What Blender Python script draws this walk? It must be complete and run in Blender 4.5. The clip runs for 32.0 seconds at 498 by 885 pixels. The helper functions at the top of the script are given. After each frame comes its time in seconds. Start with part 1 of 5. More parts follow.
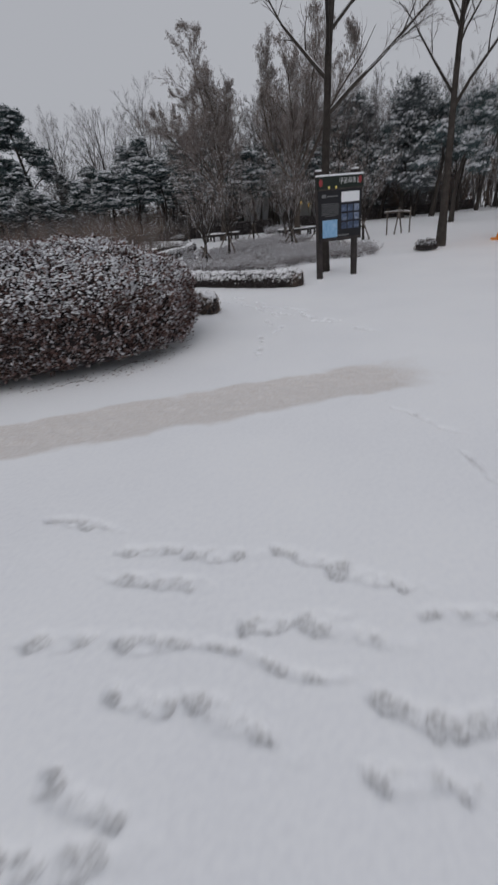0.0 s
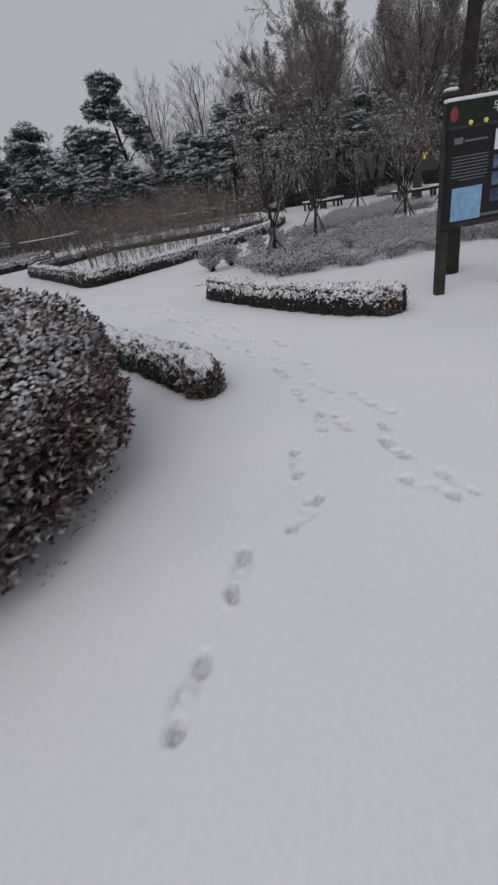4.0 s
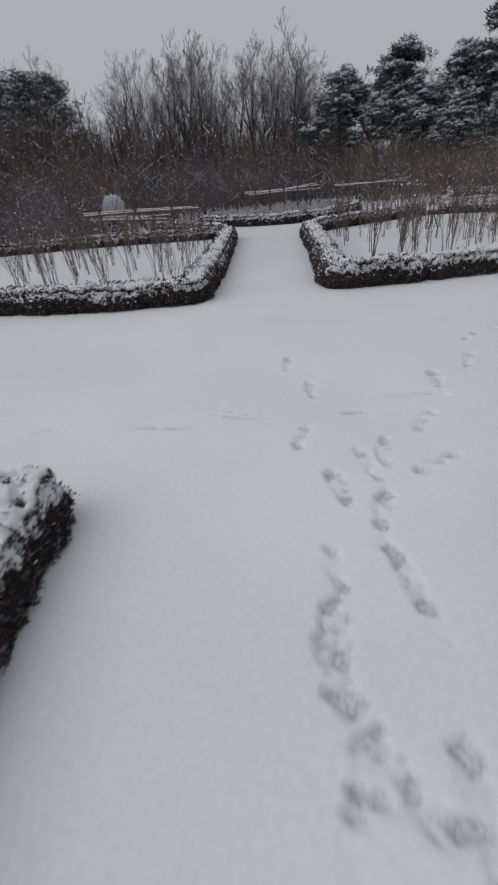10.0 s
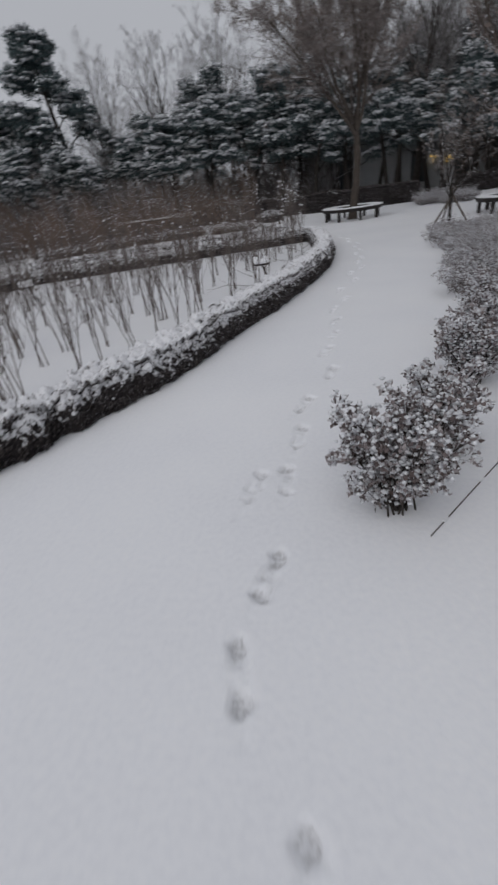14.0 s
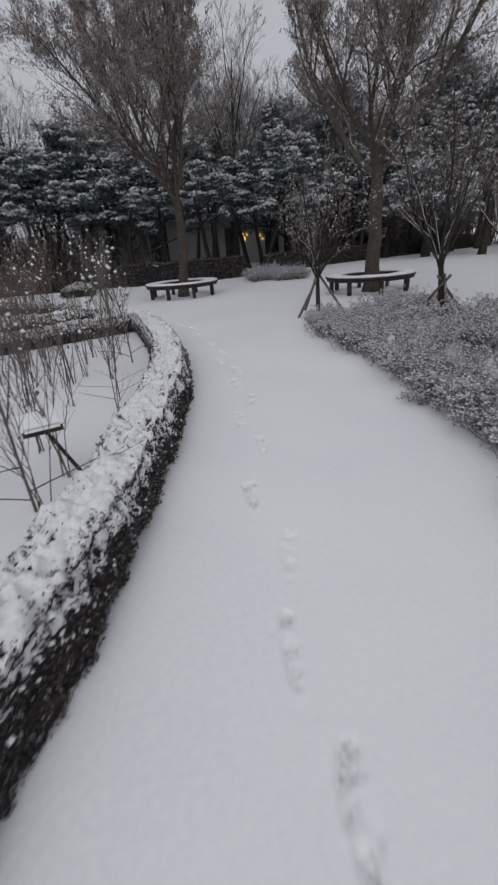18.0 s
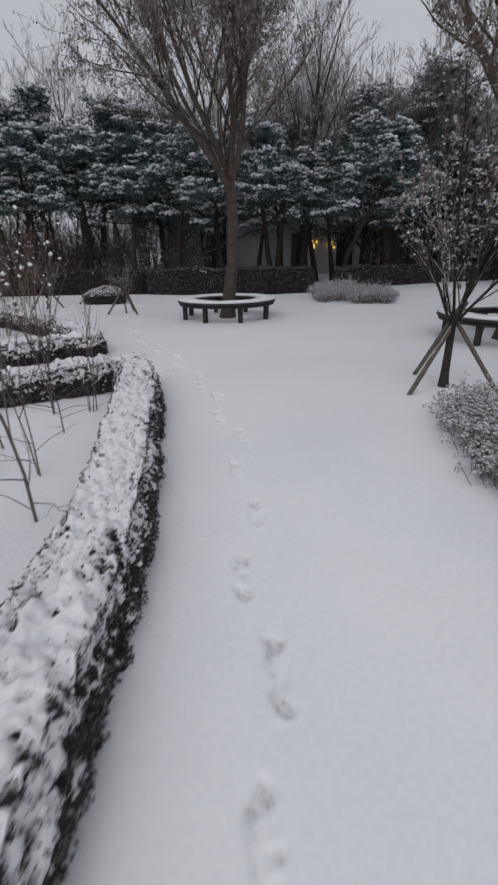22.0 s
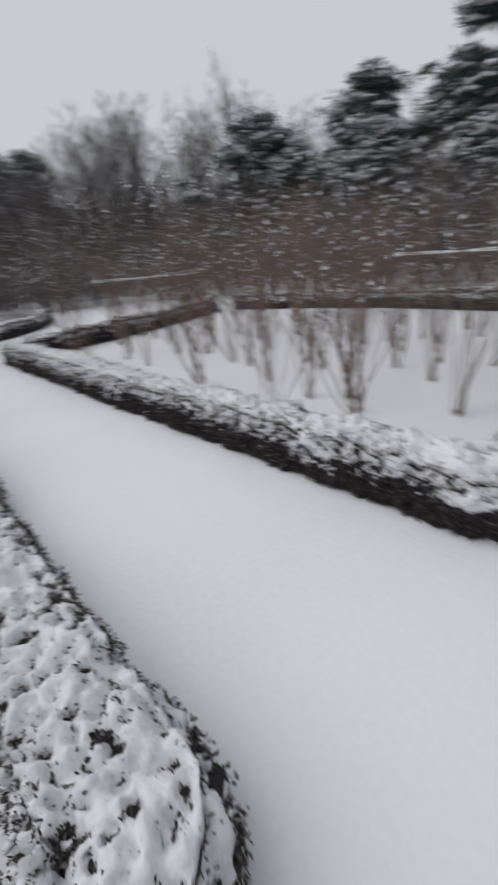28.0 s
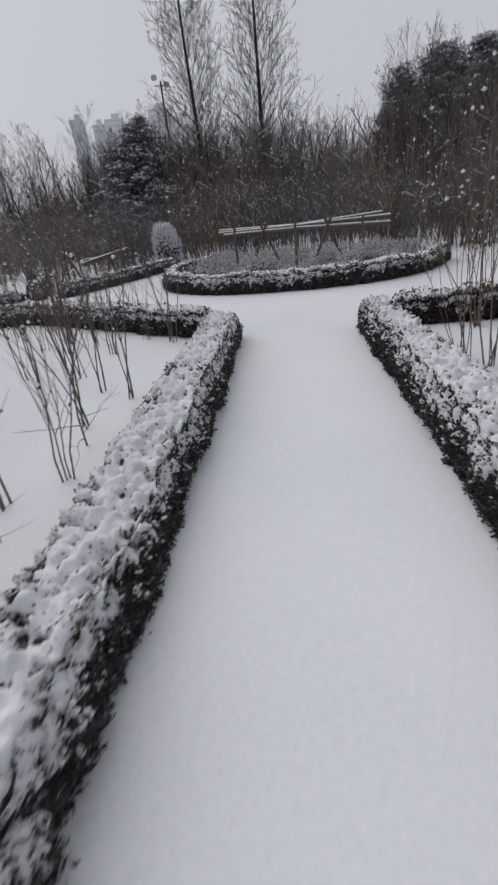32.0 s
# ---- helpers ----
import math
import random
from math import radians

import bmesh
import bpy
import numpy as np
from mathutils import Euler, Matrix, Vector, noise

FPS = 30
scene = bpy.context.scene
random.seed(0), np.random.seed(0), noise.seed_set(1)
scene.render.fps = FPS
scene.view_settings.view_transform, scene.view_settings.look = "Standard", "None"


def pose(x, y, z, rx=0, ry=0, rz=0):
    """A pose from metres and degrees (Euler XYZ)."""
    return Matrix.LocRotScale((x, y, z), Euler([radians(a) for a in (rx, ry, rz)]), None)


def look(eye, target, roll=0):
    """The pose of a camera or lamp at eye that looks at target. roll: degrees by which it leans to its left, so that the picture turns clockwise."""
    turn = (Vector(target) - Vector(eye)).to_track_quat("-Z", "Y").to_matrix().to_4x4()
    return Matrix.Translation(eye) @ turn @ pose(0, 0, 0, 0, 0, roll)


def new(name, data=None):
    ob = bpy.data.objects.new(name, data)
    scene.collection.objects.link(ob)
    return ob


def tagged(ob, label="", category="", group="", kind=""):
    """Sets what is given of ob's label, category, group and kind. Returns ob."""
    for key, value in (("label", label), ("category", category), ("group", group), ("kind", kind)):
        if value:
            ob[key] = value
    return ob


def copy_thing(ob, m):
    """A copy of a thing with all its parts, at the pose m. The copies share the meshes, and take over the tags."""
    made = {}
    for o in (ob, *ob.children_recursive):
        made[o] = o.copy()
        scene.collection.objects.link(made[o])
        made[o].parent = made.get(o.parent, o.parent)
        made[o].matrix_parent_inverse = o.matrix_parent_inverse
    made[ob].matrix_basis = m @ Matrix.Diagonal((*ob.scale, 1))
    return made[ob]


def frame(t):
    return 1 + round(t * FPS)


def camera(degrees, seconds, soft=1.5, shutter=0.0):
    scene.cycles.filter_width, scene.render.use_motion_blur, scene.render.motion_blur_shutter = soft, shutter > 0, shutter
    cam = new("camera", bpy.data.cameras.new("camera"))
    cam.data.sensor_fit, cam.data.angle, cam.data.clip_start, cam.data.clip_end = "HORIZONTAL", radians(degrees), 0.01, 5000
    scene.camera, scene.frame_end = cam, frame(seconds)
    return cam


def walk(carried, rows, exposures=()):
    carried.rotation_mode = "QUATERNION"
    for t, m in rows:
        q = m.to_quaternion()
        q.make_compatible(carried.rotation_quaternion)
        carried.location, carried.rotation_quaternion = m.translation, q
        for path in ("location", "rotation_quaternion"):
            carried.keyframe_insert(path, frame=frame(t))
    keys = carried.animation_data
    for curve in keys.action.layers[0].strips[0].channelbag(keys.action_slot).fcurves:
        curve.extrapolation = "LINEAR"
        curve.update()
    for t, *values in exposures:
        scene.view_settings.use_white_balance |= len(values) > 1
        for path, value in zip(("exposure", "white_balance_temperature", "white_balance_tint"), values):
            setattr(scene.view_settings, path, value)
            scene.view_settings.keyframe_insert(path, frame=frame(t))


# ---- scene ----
cam = camera(59.0, 32.0, soft=2.4, shutter=0.5)
# seconds, x, y, z, yaw, pitch, roll
ROWS = [
    (0, 0.000, -0.000, 1.446, -1.45, -27.47, 5.17),
    (0.5, 0.109, 0.535, 1.454, -2.30, -25.64, 0.99),
    (1, 0.267, 1.062, 1.455, -1.94, -26.80, 3.00),
    (1.5, 0.340, 1.613, 1.457, 3.42, -23.69, 2.90),
    (2, 0.481, 2.180, 1.467, 5.24, -26.98, 2.19),
    (2.5, 0.621, 2.736, 1.487, 9.36, -30.57, 4.00),
    (4.5, 0.743, 4.816, 1.502, 11.71, -29.78, 8.67),
    (5, 0.675, 5.337, 1.486, 12.55, -31.02, 3.03),
    (5.5, 0.675, 5.858, 1.472, 19.14, -30.83, 3.41),
    (6, 0.618, 6.377, 1.441, 20.57, -31.53, 1.33),
    (6.5, 0.552, 6.851, 1.460, 27.14, -28.62, 1.71),
    (7, 0.408, 7.322, 1.452, 32.63, -29.02, 0.72),
    (7.5, 0.191, 7.767, 1.445, 37.13, -30.07, 2.85),
    (8, -0.040, 8.214, 1.443, 43.38, -29.20, 3.42),
    (8.5, -0.333, 8.663, 1.447, 44.84, -31.44, 2.77),
    (9, -0.646, 9.061, 1.432, 52.98, -31.80, 3.54),
    (9.5, -0.985, 9.392, 1.425, 50.00, -30.23, 3.38),
    (10, -1.291, 9.758, 1.419, 51.22, -30.86, 4.46),
    (10.5, -1.649, 10.154, 1.430, 43.01, -31.31, 0.79),
    (11, -1.842, 10.464, 1.421, 39.08, -32.10, 3.54),
    (11.5, -2.169, 10.766, 1.422, 38.86, -30.29, 1.82),
    (12, -2.420, 11.150, 1.418, 41.40, -27.88, 2.48),
    (12.5, -2.630, 11.604, 1.401, 40.38, -29.92, 5.44),
    (13, -2.720, 12.108, 1.419, 26.68, -35.27, 6.17),
    (13.5, -2.808, 12.545, 1.459, 19.70, -30.41, 6.50),
    (14, -2.919, 12.943, 1.478, 6.05, -29.82, 6.86),
    (14.5, -3.000, 13.423, 1.459, 4.43, -28.79, 10.76),
    (15, -3.090, 13.944, 1.422, -0.91, -26.37, 5.94),
    (15.5, -3.051, 14.484, 1.387, -7.75, -28.93, 8.05),
    (17.5, -3.122, 17.202, 1.441, -16.31, -20.92, -0.21),
    (18, -2.995, 17.716, 1.439, -15.80, -24.43, 4.32),
    (18.5, -2.888, 18.240, 1.454, -16.10, -24.47, 1.06),
    (19, -2.706, 18.721, 1.457, -9.27, -23.91, 5.98),
    (19.5, -2.567, 19.249, 1.447, -8.24, -22.71, -0.13),
    (20, -2.408, 19.770, 1.449, -10.37, -24.73, 1.30),
    (20.5, -2.305, 20.308, 1.442, -3.96, -24.82, 0.58),
    (21, -2.219, 20.825, 1.461, -4.93, -22.78, -0.12),
    (21.5, -2.114, 21.331, 1.467, -4.64, -22.57, 0.45),
    (22, -2.043, 21.814, 1.466, -7.97, -23.44, 0.84),
    (22.5, -1.887, 22.286, 1.459, -4.18, -23.10, 4.86),
    (23, -1.836, 22.801, 1.458, -1.56, -21.35, 2.23),
    (23.5, -1.698, 23.323, 1.440, 3.10, -22.71, 3.14),
    (24, -1.598, 23.828, 1.424, 7.43, -24.72, 1.63),
    (24.5, -1.491, 24.328, 1.443, 13.01, -25.50, 4.06),
    (26.5, -1.777, 26.215, 1.479, 26.56, -19.07, 6.00),
    (27, -1.845, 26.632, 1.484, 38.86, -20.98, 5.38),
    (27.5, -1.992, 27.015, 1.446, 47.59, -27.01, 4.31),
    (28, -2.182, 27.278, 1.446, 68.70, -24.32, 6.07),
    (28.5, -2.383, 27.464, 1.489, 93.69, -23.63, 6.72),
    (29, -2.753, 27.563, 1.499, 101.61, -24.55, 3.31),
    (29.5, -3.193, 27.633, 1.457, 109.31, -25.07, 4.70),
    (30, -3.572, 27.567, 1.437, 114.07, -24.49, 2.58),
    (30.5, -3.970, 27.478, 1.448, 113.14, -23.20, 3.15),
    (31, -4.451, 27.358, 1.433, 117.81, -24.68, 6.11),
    (31.5, -4.956, 27.165, 1.400, 115.31, -26.06, 3.43),
    (32, -5.456, 27.068, 1.366, 114.84, -27.76, 5.89),
]
walk(cam, [(t, pose(x, y, z, 90 + pitch, roll, yaw)) for t, x, y, z, yaw, pitch, roll in ROWS],
     [(0, 0.0), (5, 0.02), (15, 0.02), (18, 0.13), (19, 0.16), (22, 0.22), (23, 0.4), (24.5, 0.32), (26.5, 0.2), (27.2, 0.22), (28, 0.5), (29, 0.26), (30, 0.3), (32, 0.34)])

# ---- light: overcast winter sky ----
SKY_STRENGTH, SUN_STRENGTH = 0.066, 0.7
world = bpy.data.worlds.new("overcast")
scene.world = world
world.use_nodes = True
wn, wl = world.node_tree.nodes, world.node_tree.links
wn.clear()
sky = wn.new("ShaderNodeTexSky")
sky.sky_type, sky.sun_disc = "NISHITA", False
sky.sun_elevation, sky.sun_rotation = radians(40), radians(200)
sky.dust_density, sky.ozone_density, sky.air_density = 6.0, 1.0, 1.0
grey = wn.new("ShaderNodeHueSaturation")
grey.inputs["Saturation"].default_value = 0.10
cloud = wn.new("ShaderNodeMixRGB")
cloud.inputs["Fac"].default_value = 0.93
cloud.inputs["Color2"].default_value = (6.42, 6.62, 7.2, 1)
back = wn.new("ShaderNodeBackground")
back.inputs["Strength"].default_value = SKY_STRENGTH
wout = wn.new("ShaderNodeOutputWorld")
wl.new(sky.outputs["Color"], grey.inputs["Color"])
wl.new(grey.outputs["Color"], cloud.inputs["Color1"])
wl.new(cloud.outputs["Color"], back.inputs["Color"])
wl.new(back.outputs["Background"], wout.inputs["Surface"])
sun = new("sun", bpy.data.lights.new("sun", "SUN"))
sun.data.energy, sun.data.angle, sun.data.color = SUN_STRENGTH, radians(60), (1.0, 0.97, 0.95)
sun.matrix_world = look((0, 0, 30), (10, 24, 0))
scene.view_settings.exposure = 0.0


# ---- materials ----
def material(name, colours, rough=0.8, scale=8.0, bump=0.3, fine=60.0, island=0.0, per_object=0.15, metal=0.0, emit=0.0, detail=4.0, bump_scale=0.02):
    """Colours mixed by noise at two sizes, with relief. island: share of the mix that differs from leaf to leaf."""
    m = bpy.data.materials.new(name)
    m.use_nodes = True
    n, l = m.node_tree.nodes, m.node_tree.links
    bsdf = n["Principled BSDF"]
    bsdf.inputs["Roughness"].default_value = rough
    bsdf.inputs["Metallic"].default_value = metal
    bsdf.inputs["Specular IOR Level"].default_value = 0.25
    tex = n.new("ShaderNodeTexCoord")
    big, small = n.new("ShaderNodeTexNoise"), n.new("ShaderNodeTexNoise")
    big.inputs["Scale"].default_value, small.inputs["Scale"].default_value = scale, fine
    big.inputs["Detail"].default_value = detail
    small.inputs["Detail"].default_value = 3.0
    l.new(tex.outputs["Object"], big.inputs["Vector"])
    l.new(tex.outputs["Object"], small.inputs["Vector"])
    mix = n.new("ShaderNodeMath")
    mix.operation = "MULTIPLY_ADD"
    mix.inputs[1].default_value, mix.inputs[2].default_value = 0.6, -0.05
    l.new(big.outputs["Fac"], mix.inputs[0])
    add = n.new("ShaderNodeMath")
    add.operation = "MULTIPLY_ADD"
    add.inputs[1].default_value = 0.5
    l.new(small.outputs["Fac"], add.inputs[0])
    l.new(mix.outputs[0], add.inputs[2])
    value = add.outputs[0]
    if island:
        geo = n.new("ShaderNodeNewGeometry")
        blend = n.new("ShaderNodeMix")
        blend.inputs[0].default_value = island
        l.new(value, blend.inputs[2])
        l.new(geo.outputs["Random Per Island"], blend.inputs[3])
        value = blend.outputs[0]
    if per_object:
        info = n.new("ShaderNodeObjectInfo")
        shift = n.new("ShaderNodeMath")
        shift.operation = "MULTIPLY_ADD"
        shift.inputs[1].default_value = per_object
        l.new(info.outputs["Random"], shift.inputs[0])
        low = n.new("ShaderNodeMath")
        low.operation = "SUBTRACT"
        low.inputs[1].default_value = per_object / 2
        l.new(value, shift.inputs[2])
        l.new(shift.outputs[0], low.inputs[0])
        value = low.outputs[0]
    ramp = n.new("ShaderNodeValToRGB")
    stops = ramp.color_ramp.elements
    lo, hi = (0.02, 0.98) if island else (0.25, 0.75)
    for i, c in enumerate(colours):
        at = lo + (hi - lo) * i / max(1, len(colours) - 1)
        e = stops[i] if i < 2 else stops.new(at)
        e.position, e.color = at, (*c, 1)
    stops[0].position = lo
    stops[1].position = lo + (hi - lo) / max(1, len(colours) - 1)
    l.new(value, ramp.inputs["Fac"])
    l.new(ramp.outputs["Color"], bsdf.inputs["Base Color"])
    if bump:
        b = n.new("ShaderNodeBump")
        b.inputs["Strength"].default_value, b.inputs["Distance"].default_value = bump, bump_scale
        l.new(add.outputs[0], b.inputs["Height"])
        l.new(b.outputs["Normal"], bsdf.inputs["Normal"])
    if emit:
        bsdf.inputs["Emission Strength"].default_value = emit
        bsdf.inputs["Emission Color"].default_value = (*colours[0], 1)
    return m


SNOW = material("snow", [(0.78, 0.79, 0.82), (0.86, 0.87, 0.89), (0.9, 0.9, 0.91)], 0.7, 3, 0.35, 90, per_object=0)
# hedge snow: same snow, greyed to put shade between the lumps into its colour
GREYED_SNOW = material("greyed_snow", [(0.6, 0.6, 0.63), (0.76, 0.765, 0.79), (0.86, 0.865, 0.885)], 0.75, 14, 0.45, 60, per_object=0)
FROST = material("frosted_snow", [(0.5, 0.5, 0.53), (0.72, 0.73, 0.76), (0.84, 0.85, 0.88)], 0.75, 9, 0.2, 60, island=0.5, per_object=0)
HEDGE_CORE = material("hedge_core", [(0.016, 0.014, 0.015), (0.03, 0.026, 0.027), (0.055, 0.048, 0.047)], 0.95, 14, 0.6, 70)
HEDGE_LEAF = material("hedge_leaf", [(0.02, 0.017, 0.018), (0.04, 0.034, 0.034), (0.066, 0.056, 0.054), (0.09, 0.075, 0.07), (0.13, 0.112, 0.108), (0.34, 0.335, 0.35)], 0.75, 20, 0.0, 90, island=0.85)
AZALEA_LEAF = material("azalea_leaf", [(0.030, 0.021, 0.018), (0.075, 0.045, 0.039), (0.150, 0.090, 0.078), (0.255, 0.180, 0.165), (0.450, 0.440, 0.460), (0.660, 0.660, 0.690)], 0.75, 20, 0.0, 90, island=0.85)
FROSTLEAF = material("frosted_leaf", [(0.085, 0.064, 0.06), (0.175, 0.142, 0.138), (0.29, 0.252, 0.25), (0.45, 0.42, 0.425), (0.62, 0.61, 0.63)], 0.8, 20, 0.0, 90, island=0.85)
DRY_TWIG = material("dry_twig", [(0.08, 0.064, 0.057), (0.15, 0.125, 0.114), (0.245, 0.218, 0.204)], 0.9, 10, 0.2, 80)
BROWN_TWIG = material("brown_twig", [(0.12, 0.083, 0.065), (0.208, 0.153, 0.124), (0.3, 0.238, 0.202)], 0.9, 10, 0.2, 80)
GREY_TWIG = material("grey_twig", [(0.09, 0.07, 0.068), (0.19, 0.165, 0.162), (0.37, 0.35, 0.355)], 0.9, 6, 0.2, 50, island=0.4)
BARK = material("bark", [(0.018, 0.015, 0.014), (0.04, 0.034, 0.03), (0.074, 0.064, 0.058)], 0.95, 7, 0.9, 40)
WILLOW_BARK = material("willow_bark", [(0.045, 0.038, 0.033), (0.085, 0.07, 0.06), (0.14, 0.12, 0.1)], 0.95, 9, 0.9, 45)
WOOD_TWIG = material("woodland_twig", [(0.07, 0.064, 0.063), (0.14, 0.128, 0.127), (0.25, 0.234, 0.236)], 0.95, 1.2, 0.0, 12, island=0.55, per_object=0.5)
# paler twig for the far trees, distance haze put into the colour
HAZED_TWIG = material("hazed_twig", [(0.121, 0.116, 0.116), (0.187, 0.179, 0.179), (0.297, 0.286, 0.288)], 0.95, 1.2, 0.0, 12, island=0.35, per_object=0.3)
WILLOW_LEAF = material("withered_leaf", [(0.12, 0.095, 0.085), (0.19, 0.158, 0.145), (0.27, 0.235, 0.222), (0.41, 0.39, 0.385)], 0.85, 6, 0.0, 30, island=0.8)
NEEDLE = material("pine_needle", [(0.034, 0.052, 0.053), (0.055, 0.08, 0.082), (0.082, 0.112, 0.114), (0.128, 0.165, 0.168)], 0.85, 1.5, 0.0, 20, island=0.6, per_object=0.25)
# conifer needles lightened, with the haze of distance mixed into their colour
HAZED_NEEDLE = material("hazed_needle", [(0.06, 0.072, 0.075), (0.085, 0.1, 0.104), (0.12, 0.135, 0.14), (0.18, 0.195, 0.2)], 0.85, 1.5, 0.0, 20, island=0.6, per_object=0.25)
BENCH_WOOD = material("bench_wood", [(0.018, 0.017, 0.017), (0.038, 0.033, 0.032), (0.068, 0.060, 0.055)], 0.6, 6, 0.4, 60)
STAKE_WOOD = material("stake_wood", [(0.06, 0.05, 0.043), (0.13, 0.11, 0.095), (0.2, 0.175, 0.155)], 0.9, 12, 0.5, 70)
POST_WOOD = material("stained_post", [(0.02, 0.017, 0.017), (0.043, 0.036, 0.035), (0.075, 0.063, 0.059)], 0.75, 7, 0.5, 50)
PANEL_BLACK = material("panel_black", [(0.012, 0.012, 0.014), (0.02, 0.02, 0.023)], 0.5, 5, 0.05, 40)
PANEL_GREEN = material("crest_green", [(0.012, 0.018, 0.014), (0.022, 0.03, 0.024)], 0.6, 6, 0.1, 40)
PANEL_TEXT = material("pale_print", [(0.55, 0.55, 0.55), (0.66, 0.66, 0.66)], 0.6, 20, 0.0, 60)
PANEL_GREY = material("grey_print", [(0.12, 0.12, 0.125), (0.18, 0.18, 0.185)], 0.6, 20, 0.0, 60)
PANEL_WHITE = material("white_notice", [(0.7, 0.71, 0.73), (0.8, 0.8, 0.82)], 0.6, 8, 0.0, 60)
PANEL_BLUE = material("map_blue", [(0.16, 0.33, 0.52), (0.26, 0.43, 0.62), (0.42, 0.55, 0.68)], 0.55, 9, 0.0, 25)
PANEL_PHOTO = material("photo_blue", [(0.03, 0.04, 0.07), (0.08, 0.11, 0.18), (0.3, 0.34, 0.42)], 0.55, 14, 0.0, 30, per_object=0.3)
PETAL_RED = material("flower_red", [(0.22, 0.03, 0.035), (0.34, 0.07, 0.075)], 0.6, 20, 0.0, 50)
BUD_YELLOW = material("flower_yellow", [(0.75, 0.62, 0.12), (0.85, 0.76, 0.3)], 0.6, 20, 0.0, 50)
ORANGE = material("orange_paint", [(0.62, 0.2, 0.02), (0.75, 0.27, 0.03)], 0.55, 3, 0.1, 30)
WALL_PALE = material("render_pale", [(0.39, 0.41, 0.42), (0.507, 0.517, 0.527)], 0.9, 2, 0.2, 30)
WALL_DARK = material("cladding_dark", [(0.05, 0.055, 0.055), (0.08, 0.085, 0.085)], 0.8, 2, 0.2, 30)
GLASS_DARK = material("window_dark", [(0.03, 0.04, 0.045), (0.06, 0.07, 0.075)], 0.15, 2, 0.0, 10)
GLASS_TEAL = material("door_teal", [(0.16, 0.26, 0.25), (0.22, 0.32, 0.31)], 0.3, 2, 0.0, 10)
LAMP_YELLOW = material("lamp_yellow", [(1.0, 0.62, 0.1), (1.0, 0.7, 0.2)], 0.5, 2, 0.0, 10, emit=0.8)
# tower walls and bands are paled: aerial haze is part of these colours
HAZED_GREY = material("hazed_grey", [(0.432, 0.468, 0.516), (0.492, 0.516, 0.552)], 0.9, 0.05, 0.0, 1)
TOWER_PALE = material("tower_pale", [(0.56, 0.57, 0.58), (0.6, 0.61, 0.62)], 0.9, 0.05, 0.0, 1)
HAZED_BAND = material("hazed_band", [(0.439, 0.464, 0.5), (0.488, 0.512, 0.549)], 0.7, 0.05, 0.0, 1)


def snow_ground():
    """Snow sheet with one strip swept down to trodden sand."""
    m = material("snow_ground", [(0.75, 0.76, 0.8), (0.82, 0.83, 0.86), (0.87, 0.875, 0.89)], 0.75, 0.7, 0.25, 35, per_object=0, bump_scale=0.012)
    n, l = m.node_tree.nodes, m.node_tree.links
    bsdf = n["Principled BSDF"]
    snow_colour = bsdf.inputs["Base Color"].links[0].from_socket
    bsdf.inputs["Sheen Weight"].default_value, bsdf.inputs["Sheen Roughness"].default_value = 0.7, 0.4
    bsdf.inputs["Sheen Tint"].default_value = (1, 1, 1, 1)
    tex = n.new("ShaderNodeTexCoord")

    def maths(op, a, b=None, c=None):
        node = n.new("ShaderNodeMath")
        node.operation = op
        for i, v in enumerate((a, b, c)):
            if v is None:
                continue
            if isinstance(v, (int, float)):
                node.inputs[i].default_value = v
            else:
                l.new(v, node.inputs[i])
        return node.outputs[0]

    def band(v, lo, hi):
        node = n.new("ShaderNodeMapRange")
        node.interpolation_type = "SMOOTHSTEP"
        node.inputs[1].default_value, node.inputs[2].default_value = lo, hi
        l.new(v, node.inputs[0])
        return node.outputs[0]

    xyz = n.new("ShaderNodeSeparateXYZ")
    l.new(tex.outputs["Object"], xyz.inputs[0])
    wob = n.new("ShaderNodeTexNoise")
    wob.inputs["Scale"].default_value, wob.inputs["Detail"].default_value = 2.2, 6
    l.new(tex.outputs["Object"], wob.inputs["Vector"])
    w = maths("MULTIPLY_ADD", wob.outputs["Fac"], 0.5, -0.25)
    d = maths("ADD", maths("MULTIPLY", xyz.outputs[0], -0.2), maths("MULTIPLY", xyz.outputs[1], 0.98))
    d = maths("ABSOLUTE", maths("ADD", maths("SUBTRACT", d, 3.58), maths("MULTIPLY", w, 0.7)))
    strip = band(d, 0.41, 0.31)
    end = band(maths("ADD", xyz.outputs[0], maths("MULTIPLY", w, 2.0)), 1.75, 1.15)
    start = band(xyz.outputs[0], -14.0, -12.0)
    grit = n.new("ShaderNodeTexNoise")
    grit.inputs["Scale"].default_value, grit.inputs["Detail"].default_value = 55, 6
    l.new(tex.outputs["Object"], grit.inputs["Vector"])
    cover = band(grit.outputs["Fac"], 0.66, 0.34)
    mask = maths("MULTIPLY", maths("MULTIPLY", strip, end), maths("MULTIPLY", start, maths("MULTIPLY_ADD", cover, 0.4, 0.6)))
    mix = n.new("ShaderNodeMixRGB")
    mix.inputs["Color2"].default_value = (0.6, 0.555, 0.53, 1)
    l.new(mask, mix.inputs["Fac"])
    l.new(snow_colour, mix.inputs["Color1"])
    # trodden snow is wet and grey; darkening by depth also paints print shade
    trodden_shade = n.new("ShaderNodeMixRGB")
    trodden_shade.inputs["Color2"].default_value = (0.4, 0.4, 0.41, 1)
